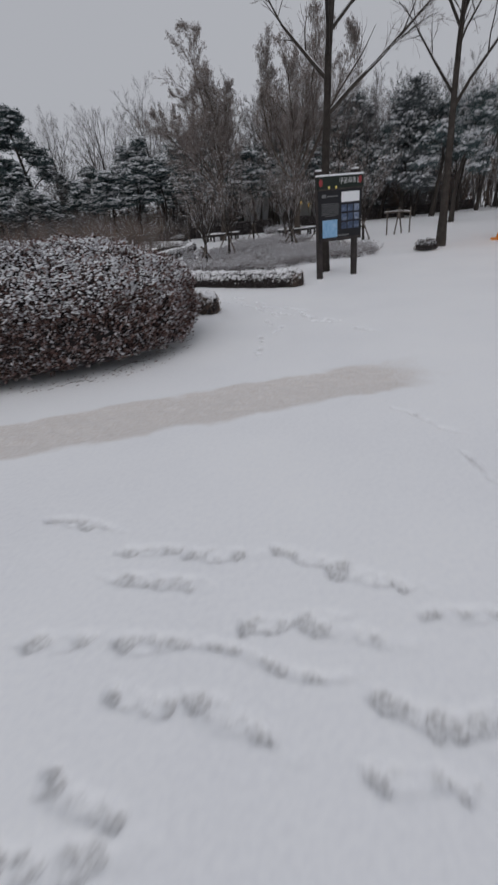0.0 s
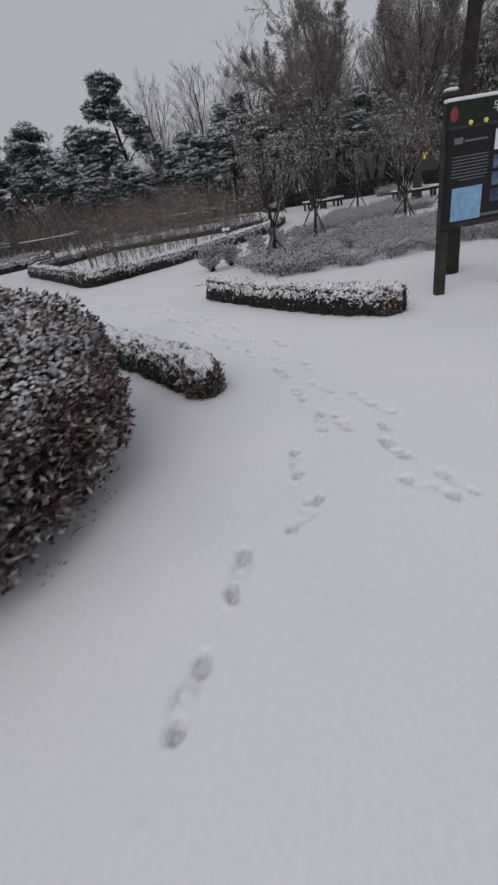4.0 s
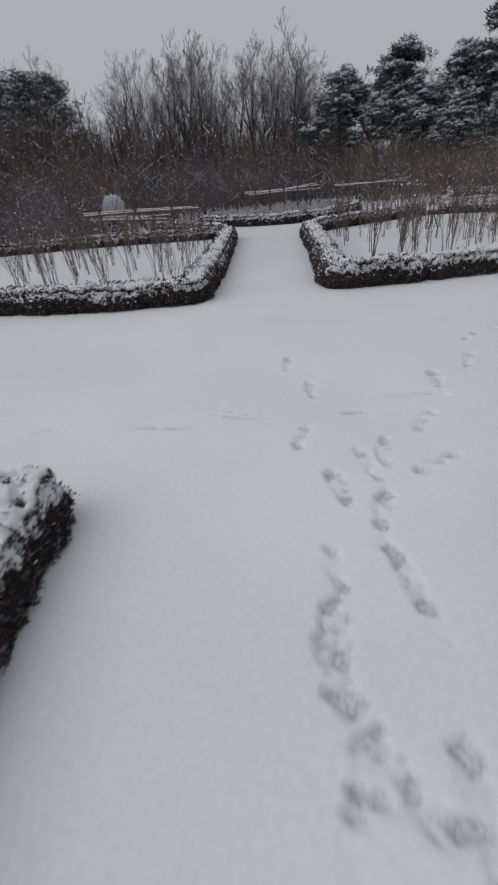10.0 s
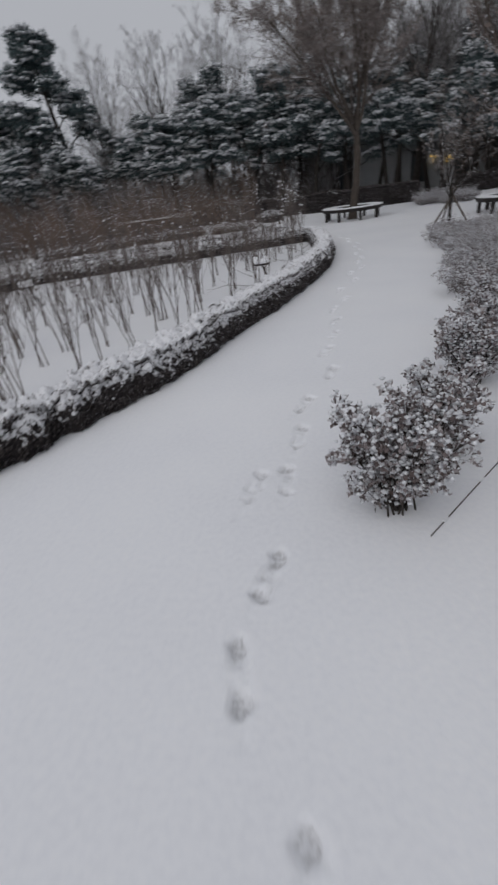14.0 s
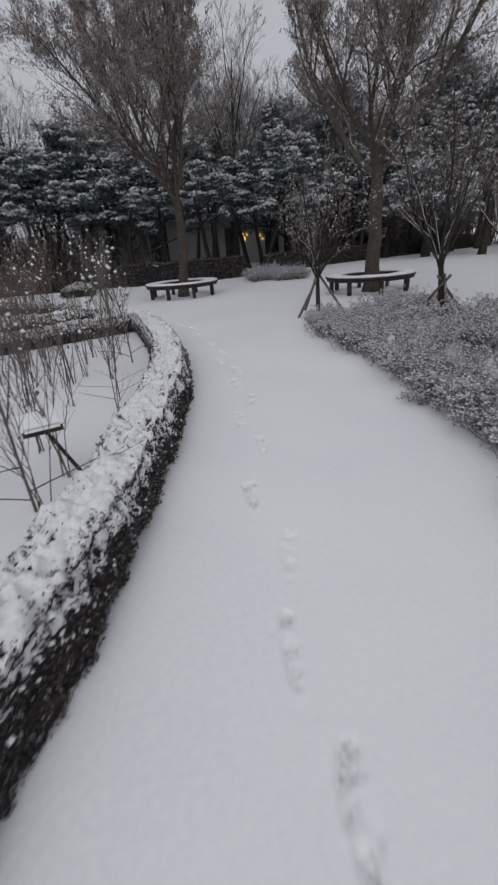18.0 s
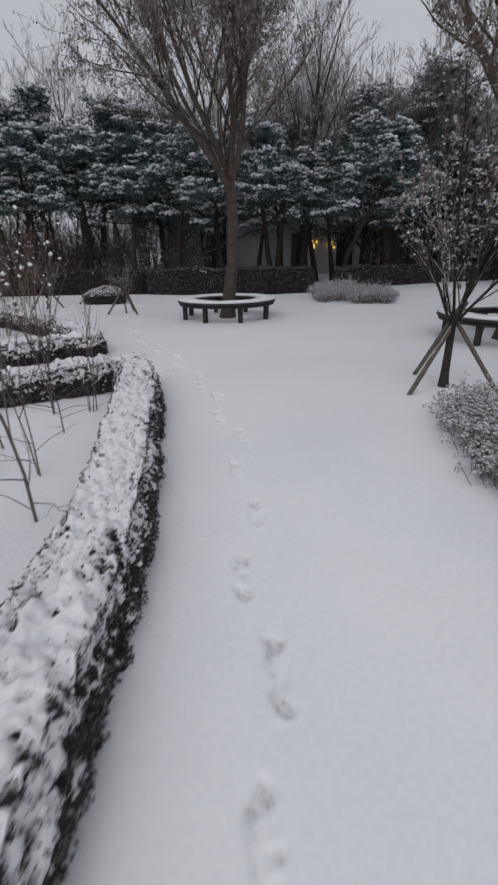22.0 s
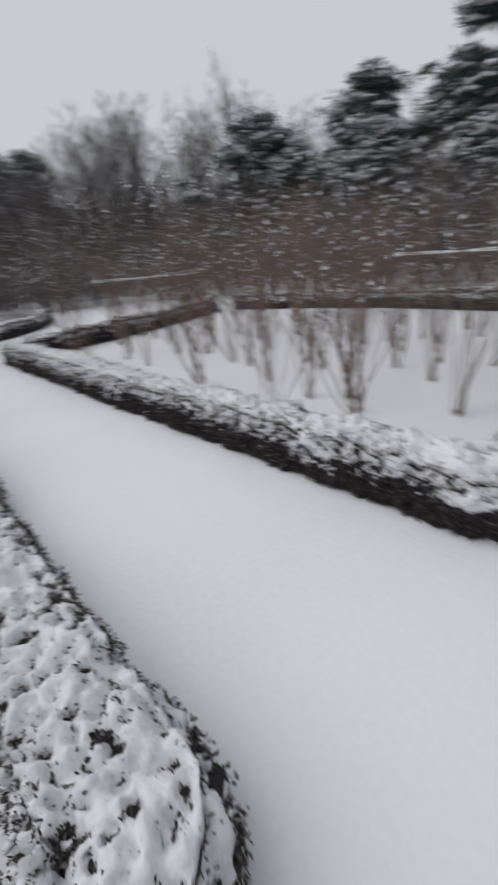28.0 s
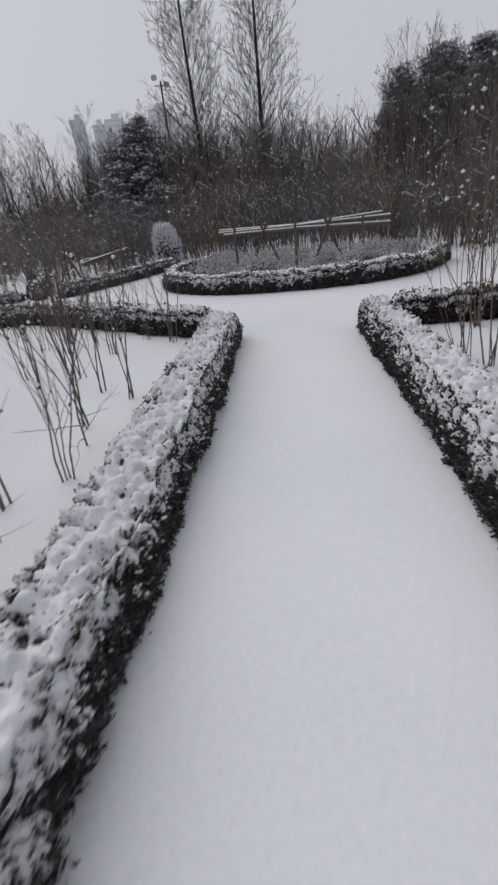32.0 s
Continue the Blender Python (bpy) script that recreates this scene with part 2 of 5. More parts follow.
    l.new(maths("MULTIPLY", maths("MULTIPLY", band(xyz.outputs[2], -0.008, -0.03), maths("SUBTRACT", 1.0, maths("MULTIPLY", strip, end))), maths("MULTIPLY_ADD", cover, 0.5, 0.25)), trodden_shade.inputs["Fac"])
    l.new(mix.outputs["Color"], trodden_shade.inputs["Color1"])
    l.new(trodden_shade.outputs["Color"], bsdf.inputs["Base Color"])
    return m


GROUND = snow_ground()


# ---- mesh helpers ----
def mesh_of(name, verts, faces, mat, smooth=False):
    me = bpy.data.meshes.new(name)
    verts, faces = np.asarray(verts, np.float32), np.asarray(faces, np.int32)
    k = faces.shape[1]
    me.vertices.add(len(verts))
    me.vertices.foreach_set("co", verts.ravel())
    me.loops.add(faces.size)
    me.loops.foreach_set("vertex_index", faces.ravel())
    me.polygons.add(len(faces))
    me.polygons.foreach_set("loop_start", np.arange(0, faces.size, k, dtype=np.int32))
    if smooth:
        me.polygons.foreach_set("use_smooth", np.ones(len(faces), bool))
    me.materials.append(mat)
    me.update(calc_edges=True)
    return me


def thing(name, x=0, y=0, z=0, turn=0, label="", category="", group="", kind=""):
    ob = new(name)
    ob.empty_display_size = 0.2
    ob.matrix_basis = pose(x, y, z, 0, 0, turn)
    return tagged(ob, label, category, group, kind)


def piece(name, vf, mat, parent=None, label="", smooth=False):
    ob = new(name, mesh_of(name, vf[0], vf[1], mat, smooth))
    ob.parent = parent
    if name in FINE:
        ob["kind"] = "stuff"
    return tagged(ob, label) if label else ob


FINE = {"twig_mass", "limb_mass", "branch_mass", "twigs", "leaves", "needles", "frost", "seed_pod", "snow_tuft", "snow_tufts", "withered_leaves", "snow", "limbs", "branches", "stems", "snow_cap", "stem", "snow_fleck", "rosette", "needle_clump", "dry_leaf"}


def part(name, bm, mat, parent=None, label=""):
    me = bpy.data.meshes.new(name)
    bm.to_mesh(me)
    bm.free()
    me.materials.append(mat)
    ob = new(name, me)
    ob.parent = parent
    return tagged(ob, label) if label else ob


def box(cx, cy, cz, sx, sy, sz, bevel=0.0, turn=None):
    bm = bmesh.new()
    bmesh.ops.create_cube(bm, size=1)
    bmesh.ops.scale(bm, vec=(sx, sy, sz), verts=bm.verts)
    if bevel:
        bmesh.ops.bevel(bm, geom=bm.edges[:], offset=bevel, segments=2, affect="EDGES")
    if turn is not None:
        bmesh.ops.transform(bm, matrix=turn, verts=bm.verts)
    bmesh.ops.translate(bm, vec=(cx, cy, cz), verts=bm.verts)
    return bm


def joined(pieces):
    V, F, k = [], [], 0
    for v, f in pieces:
        V.append(v)
        F.append(f + k)
        k += len(v)
    return np.concatenate(V), np.concatenate(F)


def lattice(ix, iy, iz, seed):
    h = (ix * 374761393 + iy * 668265263 + iz * 2147483647 + seed * 974711) & 0xFFFFFFFF
    h = ((h ^ (h >> 13)) * 1274126177) & 0xFFFFFFFF
    return ((h ^ (h >> 16)) & 0xFFFF) / 65535.0


def bumps(p, size, seed=0):
    """Smooth noise from 0 to 1 with lumps of that size."""
    q = np.asarray(p, float) / size
    i = np.floor(q).astype(np.int64)
    f = q - i
    f = f * f * (3 - 2 * f)
    out = 0
    for a in (0, 1):
        for b in (0, 1):
            for c in (0, 1):
                w = (f[..., 0] if a else 1 - f[..., 0]) * (f[..., 1] if b else 1 - f[..., 1]) * (f[..., 2] if c else 1 - f[..., 2])
                out = out + w * lattice(i[..., 0] + a, i[..., 1] + b, i[..., 2] + c, seed)
    return out


def clods(p, size, seed=0):
    """Rounded lumps of that size packed at random: 1 at a lump's middle, 0 or less between lumps."""
    q = np.asarray(p, float) / size
    i = np.floor(q).astype(np.int64)
    best = np.full(q.shape[:-1], 9.0)
    for a in (-1, 0, 1):
        for b in (-1, 0, 1):
            for c in (-1, 0, 1):
                j = i + np.array([a, b, c])
                dx = j[..., 0] + lattice(j[..., 0], j[..., 1], j[..., 2], seed) - q[..., 0]
                dy = j[..., 1] + lattice(j[..., 0], j[..., 1], j[..., 2], seed + 51) - q[..., 1]
                dz = j[..., 2] + lattice(j[..., 0], j[..., 1], j[..., 2], seed + 97) - q[..., 2]
                best = np.minimum(best, dx * dx + dy * dy + dz * dz)
    return 1 - best / 0.5


def unit(v):
    return v / np.maximum(np.linalg.norm(v, axis=-1, keepdims=True), 1e-9)


def tubes(P, R, k=4):
    """Round rods along m paths of n points."""
    m, n = P.shape[:2]
    T = unit(np.gradient(P, axis=1))
    ref = np.where(np.abs(T[:, :1, 2:3]) > 0.9, np.array([1.0, 0, 0]), np.array([0, 0, 1.0]))
    U = unit(np.cross(T, np.broadcast_to(ref, T.shape)))
    W = np.cross(T, U)
    a = np.arange(k) * 2 * np.pi / k
    V = P[:, :, None] + R[:, :, None, None] * (U[:, :, None] * np.cos(a)[:, None] + W[:, :, None] * np.sin(a)[:, None])
    base = (np.arange(m) * n * k)[:, None, None] + (np.arange(n - 1) * k)[None, :, None]
    j = np.arange(k)[None, None]
    j2 = (j + 1) % k
    F = np.stack([base + j, base + j2, base + j2 + k, base + j + k], -1)
    return V.reshape(-1, 3), F.reshape(-1, 4)


def branch(rng, P, R, count, span, angle, length, thin, n=4, up=0.0, wiggle=0.15, droop=0.0, taper=0.25):
    """Children of the paths P: count each, over the span of the parent."""
    m, pn = P.shape[:2]
    L = np.linalg.norm(np.diff(P, axis=1), axis=2).sum(1)
    s = (np.arange(count)[None] + rng.random((m, count))) / count * (span[1] - span[0]) + span[0]
    f = s * (pn - 1)
    i = np.clip(f.astype(int), 0, pn - 2)
    w = (f - i)[..., None]
    rows = np.arange(m)[:, None]
    start = P[rows, i] * (1 - w) + P[rows, i + 1] * w
    T = unit(P[rows, i + 1] - P[rows, i])
    r0 = (R[rows, i] * (1 - w[..., 0]) + R[rows, i + 1] * w[..., 0]) * thin
    rand = unit(rng.normal(size=T.shape))
    perp = unit(rand - T * (rand * T).sum(-1, keepdims=True))
    az = (np.arange(count) * 2.4)[None] + rng.random((m, 1)) * 6.28
    ref = unit(np.cross(T, np.array([0.31, 0.2, 0.93])))
    other = np.cross(T, ref)
    perp = unit(0.35 * perp + ref * np.cos(az)[..., None] + other * np.sin(az)[..., None])
    a = np.radians(rng.uniform(*angle, size=(m, count)))[..., None]
    D = unit(T * np.cos(a) + perp * np.sin(a) + np.array([0, 0, up]))
    ln = (L[:, None] * length * (1.15 - 0.6 * s) * rng.uniform(0.7, 1.3, size=(m, count)))[..., None]
    pts = [start]
    for _ in range(n - 1):
        pts.append(pts[-1] + D * ln / (n - 1))
        D = unit(D + rng.normal(size=D.shape) * wiggle + np.array([0, 0, droop]))
    Q = np.stack(pts, 2).reshape(m * count, n, 3)
    rr = r0.reshape(-1, 1) * np.linspace(1, taper, n)[None]
    return Q, rr


def stem(rng, height, radius, n=7, lean=0.05, wiggle=0.04, taper=0.2):
    D = np.array([rng.normal() * lean, rng.normal() * lean, 1.0])
    pts = [np.array([0, 0, -0.05])]
    for _ in range(n - 1):
        D = unit(D + rng.normal(size=3) * wiggle + np.array([0, 0, 0.02]))
        pts.append(pts[-1] + D * (height + 0.05) / (n - 1))
    P = np.array(pts)[None]
    t = np.linspace(0, 1, n)
    R = radius * (taper + (1 - taper) * (1 - t)) * (1 + 0.35 * np.exp(-t * 14))
    return P, R[None]


def cards(rng, C, D, length, width, jitter=0.5):
    """Small pointed leaves at C that point along D."""
    n = len(C)
    D = unit(D + rng.normal(size=(n, 3)) * jitter)
    S = unit(np.cross(D, rng.normal(size=(n, 3))))
    ln = (length * rng.uniform(0.6, 1.3, n))[:, None]
    wd = (width * rng.uniform(0.6, 1.3, n))[:, None]
    N = np.cross(D, S) * ln * 0.15
    V = np.stack([C, C + D * ln * 0.5 + S * wd * 0.5 + N, C + D * ln, C + D * ln * 0.5 - S * wd * 0.5 + N], 1)
    F = np.arange(4 * n).reshape(n, 4)
    return V.reshape(-1, 3), F


def lumps(rng, C, size, flat=0.6):
    """Little rounded lumps (eight-sided) at C."""
    n = len(C)
    o = np.array([[1, 0, 0], [0, 1, 0], [-1, 0, 0], [0, -1, 0], [0, 0, 1], [0, 0, -1]], float)
    s = (size * rng.uniform(0.6, 1.4, n))[:, None, None] * rng.uniform(0.75, 1.25, (n, 6, 1))
    a = rng.random(n) * 6.28
    c, sn = np.cos(a), np.sin(a)
    M = np.zeros((n, 3, 3))
    M[:, 0, 0], M[:, 0, 1], M[:, 1, 0], M[:, 1, 1], M[:, 2, 2] = c, -sn, sn, c, flat
    V = C[:, None] + np.einsum("nij,nkj->nki", M, o[None] * s)
    f = np.array([[0, 1, 4], [1, 2, 4], [2, 3, 4], [3, 0, 4], [1, 0, 5], [2, 1, 5], [3, 2, 5], [0, 3, 5]])
    F = (np.arange(n) * 6)[:, None, None] + f[None]
    return V.reshape(-1, 3), F.reshape(-1, 3)


def snow_lined(levels, offset=0.55, thick=0.75, steep=0.75):
    """Snow lying along the upper side of the flatter limbs."""
    out = []
    for P, R in levels:
        T = unit(P[:, -1] - P[:, 0])
        keep = np.abs(T[:, 2]) < steep
        if keep.any():
            Q = P[keep] + np.array([0, 0, 1.0]) * (R[keep] * offset)[..., None]
            out.append(tubes(Q, R[keep] * thick, 4))
    return joined(out) if out else None


# ---- ground ----
def along(points, step, start=0.0):
    """Places and headings every step along a bent line."""
    p = np.array(points, float)
    seg = np.linalg.norm(np.diff(p, axis=0), axis=1)
    s = np.concatenate([[0], np.cumsum(seg)])
    d = np.arange(start, s[-1], step)
    xy = np.stack([np.interp(d, s, p[:, 0]), np.interp(d, s, p[:, 1])], 1)
    ahead = np.stack([np.interp(d + 0.3, s, p[:, 0]), np.interp(d + 0.3, s, p[:, 1])], 1)
    behind = np.stack([np.interp(d - 0.3, s, p[:, 0]), np.interp(d - 0.3, s, p[:, 1])], 1)
    h = np.arctan2(ahead[:, 1] - behind[:, 1], ahead[:, 0] - behind[:, 0])
    return xy, h


# prints: x, y, heading in degrees; one walker crossing, then the trails along the garden path
CROSSING = [(-1.09, 2.02, 163), (-0.59, 1.73, 169), (-0.26, 1.66, 171), (0.18, 1.58, 155), (0.43, 1.42, 160), (-0.54, 1.52, 166), (0.01, 1.22, 183), (0.27, 1.15, 166), (-0.88, 1.22, 178),
            (-0.49, 1.18, 178), (-0.49, 0.95, 161), (-0.19, 0.87, 153), (0.43, 0.83, 148), (0.59, 0.79, 178), (0.75, 1.19, 167), (-0.61, 0.66, 150), (-0.67, 0.53, 174), (0.36, 0.65, 167)]
ENTRY = [(0.18, 5.68, 89), (0.44, 6.11, 71), (0.33, 6.60, 102), (0.94, 6.75, 131), (0.9, 6.95, 102), (1.08, 6.34, 150), (1.24, 6.38, 130), (0.89, 7.31, 128), (0.46, 7.14, 96), (0.61, 7.11, 109), (0.74, 7.51, 120),
         (0.25, 7.62, 107), (0.41, 7.75, 122), (0.05, 8.1, 128), (0.28, 8.23, 112), (-0.05, 8.49, 128), (1.5, 5.7, 125), (0.12, 5.1, 88)]
TURN = [(-0.11, 9.03, 119), (-0.39, 8.76, 121), (-0.64, 8.94, 140), (-0.55, 9.30, 140), (-0.75, 9.32, 151), (-0.94, 9.46, 130), (-0.78, 9.78, 125), (-1.12, 9.95, 146), (-1.35, 9.75, 133), (-1.35, 10.44, 140),
        (-1.61, 10.28, 121), (-1.46, 10.32, 33), (-1.65, 10.37, 171), (-1.85, 10.46, 150), (-1.96, 10.56, 135), (-2.15, 10.79, 143), (-1.92, 10.96, 148), (-2.26, 11.24, 116), (-2.53, 11.23, 152), (-2.55, 11.5, 150), (-2.29, 11.79, 75)]
BEND = [(-4.03, 12.26, 136), (-3.49, 12.0, 137), (-3.04, 11.45, 124), (-2.61, 12.14, 110), (-2.58, 11.68, 124), (-2.92, 12.78, 138), (-2.95, 13.3, 120), (-3.23, 13.87, 100), (-3.15, 14.33, 68), (-3.28, 15.0, 80),
        (-3.1, 15.06, 89), (-3.03, 15.55, 76), (-2.99, 16.07, 65), (-2.75, 16.71, 76), (-2.77, 17.28, 72), (-2.66, 17.8, 74)]
PATH = [(-2.62, 18.32, 72), (-2.61, 18.9, 81), (-2.41, 19.45, 77), (-2.43, 20.05, 84), (-2.14, 20.72, 80), (-2.17, 21.35, 75), (-1.92, 21.83, 73), (-1.93, 22.46, 88), (-1.79, 22.98, 93), (-1.85, 23.55, 80),
        (-1.7, 24.1, 86), (-1.76, 24.7, 92), (-1.64, 25.33, 90), (-1.8, 25.86, 95), (-1.76, 26.5, 93), (-1.96, 27.03, 105)]
BEYOND = [(-1.93, 27.5, 101), (-2.2, 28.04, 106), (-2.23, 28.64, 103), (-2.54, 29.04, 100), (-2.55, 29.61, 103), (-2.77, 29.56, 105), (-2.87, 29.99, 105), (-2.85, 30.6, 104), (-3.1, 31.2, 106)]
rng = np.random.default_rng(5)
PRINTS = []
for trail, deep in ((CROSSING, 0.75), (ENTRY, 0.8), (TURN, 0.8), (BEND, 0.7), (PATH, 0.62), (BEYOND, 0.7)):
    for x, y, turn in trail:
        PRINTS.append((x, y, radians(turn) + rng.normal() * 0.06, deep * rng.uniform(0.65, 1.15), rng.uniform(1.0, 1.3), rng.uniform(0, 1)))
# scuffs: long drags where snow was pushed
SCUFFS = [(-0.04, 1.06, 2.87, 0.3), (1.25, 2.9, 2.16, 0.28), (1.29, 2.24, 1.78, 0.18), (-3.81, 10.87, 0.97, 0.28), (-3.6, 11.41, 0.74, 0.17), (-4.4, 10.27, 1.13, 0.1), (-2.83, 12.46, 0.8, 0.23),
          (-3.55, 11.36, 0.72, 0.2), (-3.16, 11.7, 1.13, 0.1), (-2.99, 11.92, 0.76, 0.1), (-0.54, 1.52, 2.9, 0.24), (-1.0, 2.0, 2.85, 0.24), (0.6, 0.8, 2.9, 0.26)]


def trodden(x, y):
    """Depth of prints and scuffs at places."""
    z = np.zeros_like(x)
    for px, py, a, deep, ln, drag in PRINTS:
        m = (np.abs(x - px) < 0.45) & (np.abs(y - py) < 0.45)
        if not m.any():
            continue
        dx, dy = x[m] - px, y[m] - py
        u, v = (dx * math.cos(a) + dy * math.sin(a)) / ln, -dx * math.sin(a) + dy * math.cos(a)
        q = np.stack([x[m], y[m], x[m] * 0], -1)
        u = u + (bumps(q, 0.07, 21) - 0.5) * 0.05 + (bumps(q, 0.025, 22) - 0.5) * 0.02
        v = v + (bumps(q, 0.07, 23) - 0.5) * 0.035 + (bumps(q, 0.025, 24) - 0.5) * 0.018
        sole = 1 - (np.abs(u) / 0.15) ** 3 - (v / (0.047 + 0.06 * np.clip(u, -0.05, 0.1))) ** 2
        toe = 1 - ((u - 0.1) / 0.05) ** 2 - (v / 0.046) ** 2
        heel = 1 - ((u + 0.105) / 0.045) ** 2 - (v / 0.042) ** 2
        tail = 1 - ((u + 0.19) / (0.05 + 0.09 * drag)) ** 2 - (v / 0.038) ** 2
        floor = 0.4 + 0.5 * (bumps(q, 0.035, 25) - 0.5)
        depth = np.maximum.reduce([np.clip(sole * 2.4, 0, 1) * floor, np.clip(toe * 1.6, 0, 1), np.clip(heel * 1.6, 0, 1) * 0.9, np.clip(tail * 1.3, 0, 1) * 0.16])
        shape = sole
        rim = np.exp(-((shape + 0.4) / 0.35) ** 2) * (1 - np.clip(depth * 3, 0, 1)) * bumps(q, 0.06, 26) * 1.6
        z[m] = np.minimum(z[m], -0.046 * deep * depth) + 0.011 * deep * rim * np.where(z[m] < -0.004, 0, 1)
    for px, py, a, ln in SCUFFS:
        dx, dy = x - px, y - py
        u, v = dx * math.cos(a) + dy * math.sin(a), -dx * math.sin(a) + dy * math.cos(a)
        v = v + 0.03 * np.sin(u * 9 + px * 5)
        s = np.clip((1 - (u / (ln * 1.25)) ** 2 - (v / 0.03) ** 2) * 1.6, 0, 1)
        z = np.minimum(z, -0.03 * s * (0.15 + bumps(np.stack([x, y, x * 0], -1), 0.06, 3)))
    p = np.stack([x, y, x * 0], -1)
    hurt = np.clip(-z / 0.012, 0, 1)
    z = z + hurt * ((bumps(p, 0.04, 7) - 0.5) * 0.02 + (bumps(p, 0.018, 8) - 0.5) * 0.012)
    strip = np.clip(1 - (np.abs(-0.2 * x + 0.98 * y - 3.58) / 0.33) ** 4, 0, 1) * np.clip((1.7 - x) * 2, 0, 1) * np.clip((x + 12) * 2, 0, 1)
    z = z - strip * (0.016 + 0.02 * (bumps(p, 0.07, 11) - 0.5) + 0.012 * (bumps(p, 0.25, 12) - 0.5))
    return z


CELL, SUB = 0.64, 44
X0, Y0, NX, NY = -38.4, -19.2, 110, 130


def build_ground():
    marks = [(p[0], p[1], 0.42) for p in PRINTS] + [(s[0], s[1], s[3] + 0.1) for s in SCUFFS]
    fine = set()
    for x, y, r in marks:
        for i in range(int((x - r - X0) // CELL), int((x + r - X0) // CELL) + 1):
            for j in range(int((y - r - Y0) // CELL), int((y + r - Y0) // CELL) + 1):
                fine.add((i, j))
    for i in range(NX):
        cx = X0 + (i + 0.5) * CELL
        if -4.0 < cx < 2.2:
            for j in range(NY):
                cy = Y0 + (j + 0.5) * CELL
                if abs(-0.2 * cx + 0.98 * cy - 3.58) < 0.75:
                    fine.add((i, j))
    gx, gy = np.meshgrid(X0 + CELL * np.arange(NX + 1), Y0 + CELL * np.arange(NY + 1), indexing="ij")
    V = [np.stack([gx, gy, gx * 0], -1).reshape(-1, 3)]
    F = []
    for i in range(NX):
        for j in range(NY):
            if (i, j) not in fine:
                a = i * (NY + 1) + j
                F.append((a, a + NY + 1, a + NY + 2, a + 1))
    F = [np.array(F)]
    k = len(V[0])
    t = np.arange(SUB + 1) / SUB * CELL
    q = np.array([(i * (SUB + 1) + j, (i + 1) * (SUB + 1) + j, (i + 1) * (SUB + 1) + j + 1, i * (SUB + 1) + j + 1) for i in range(SUB) for j in range(SUB)])
    for i, j in sorted(fine):
        x, y = np.meshgrid(X0 + i * CELL + t, Y0 + j * CELL + t, indexing="ij")
        V.append(np.stack([x, y, x * 0], -1).reshape(-1, 3))
        F.append(q + k)
        k += (SUB + 1) ** 2
    # the fine cells share their border points
    n0 = len(V[0])
    V = np.concatenate(V)
    F = np.concatenate(F)
    grid = np.round((V[n0:, :2] - np.array([X0, Y0])) / CELL * SUB).astype(np.int64)
    _, first, same = np.unique(grid[:, 0] * 1000000 + grid[:, 1], return_index=True, return_inverse=True)
    F = np.where(F >= n0, n0 + same[np.maximum(F - n0, 0)], F)
    V = np.concatenate([V[:n0], V[n0:][first]])
    k = len(V)
    x1, y1 = X0 + NX * CELL, Y0 + NY * CELL
    far = 2500.0
    ring = np.array([(X0, Y0), (x1, Y0), (x1, y1), (X0, y1), (-far, -far), (far, -far), (far, far), (-far, far)])
    V = np.concatenate([V, np.c_[ring, np.zeros(8)]])
    F = np.concatenate([F, np.array([(4, 5, 1, 0), (5, 6, 2, 1), (6, 7, 3, 2), (7, 4, 0, 3)]) + k])
    inner = slice((NX + 1) * (NY + 1), k)
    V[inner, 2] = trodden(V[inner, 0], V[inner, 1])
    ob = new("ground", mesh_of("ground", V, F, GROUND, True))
    tagged(ob, "snow-covered ground with footprints and a swept sandy strip", "ground", kind="structure")


build_ground()


# ---- hedges ----
def smooth_line(points, step):
    p = np.array(points, float)
    for _ in range(2):
        q = [p[0]]
        for a, b in zip(p[:-1], p[1:]):
            q += [a * 0.75 + b * 0.25, a * 0.25 + b * 0.75]
        p = np.array(q + [p[-1]])
    s = np.concatenate([[0], np.cumsum(np.linalg.norm(np.diff(p, axis=0), axis=1))])
    d = np.linspace(0, s[-1], max(3, int(s[-1] / step)))
    return np.stack([np.interp(d, s, p[:, 0]), np.interp(d, s, p[:, 1])], 1), s[-1]


def sharp_line(points, step, round_off=0.12):
    """A line with tightly rounded corners."""
    p = [np.array(q, float) for q in points]
    out = [p[0]]
    for a, b, c in zip(p[:-2], p[1:-1], p[2:]):
        la, lc = np.linalg.norm(a - b), np.linalg.norm(c - b)
        turn = np.dot((b - a) / la, (c - b) / lc)
        if turn > 0.5:
            out += [b + (a - b) * 0.25, b + (c - b) * 0.25]
        else:
            u, v = b + (a - b) / la * round_off, b + (c - b) / lc * round_off
            out += [u, (u + v + b) / 3, v]
    out = np.array(out + [p[-1]])
    s = np.concatenate([[0], np.cumsum(np.linalg.norm(np.diff(out, axis=0), axis=1))])
    d = np.linspace(0, s[-1], max(3, int(s[-1] / step)))
    line = np.stack([np.interp(d, s, out[:, 0]), np.interp(d, s, out[:, 1])], 1)
    for _ in range(max(1, int(0.12 / step))):
        line[1:-1] = (line[:-2] + line[1:-1] * 2 + line[2:]) / 4
    return line, s[-1]


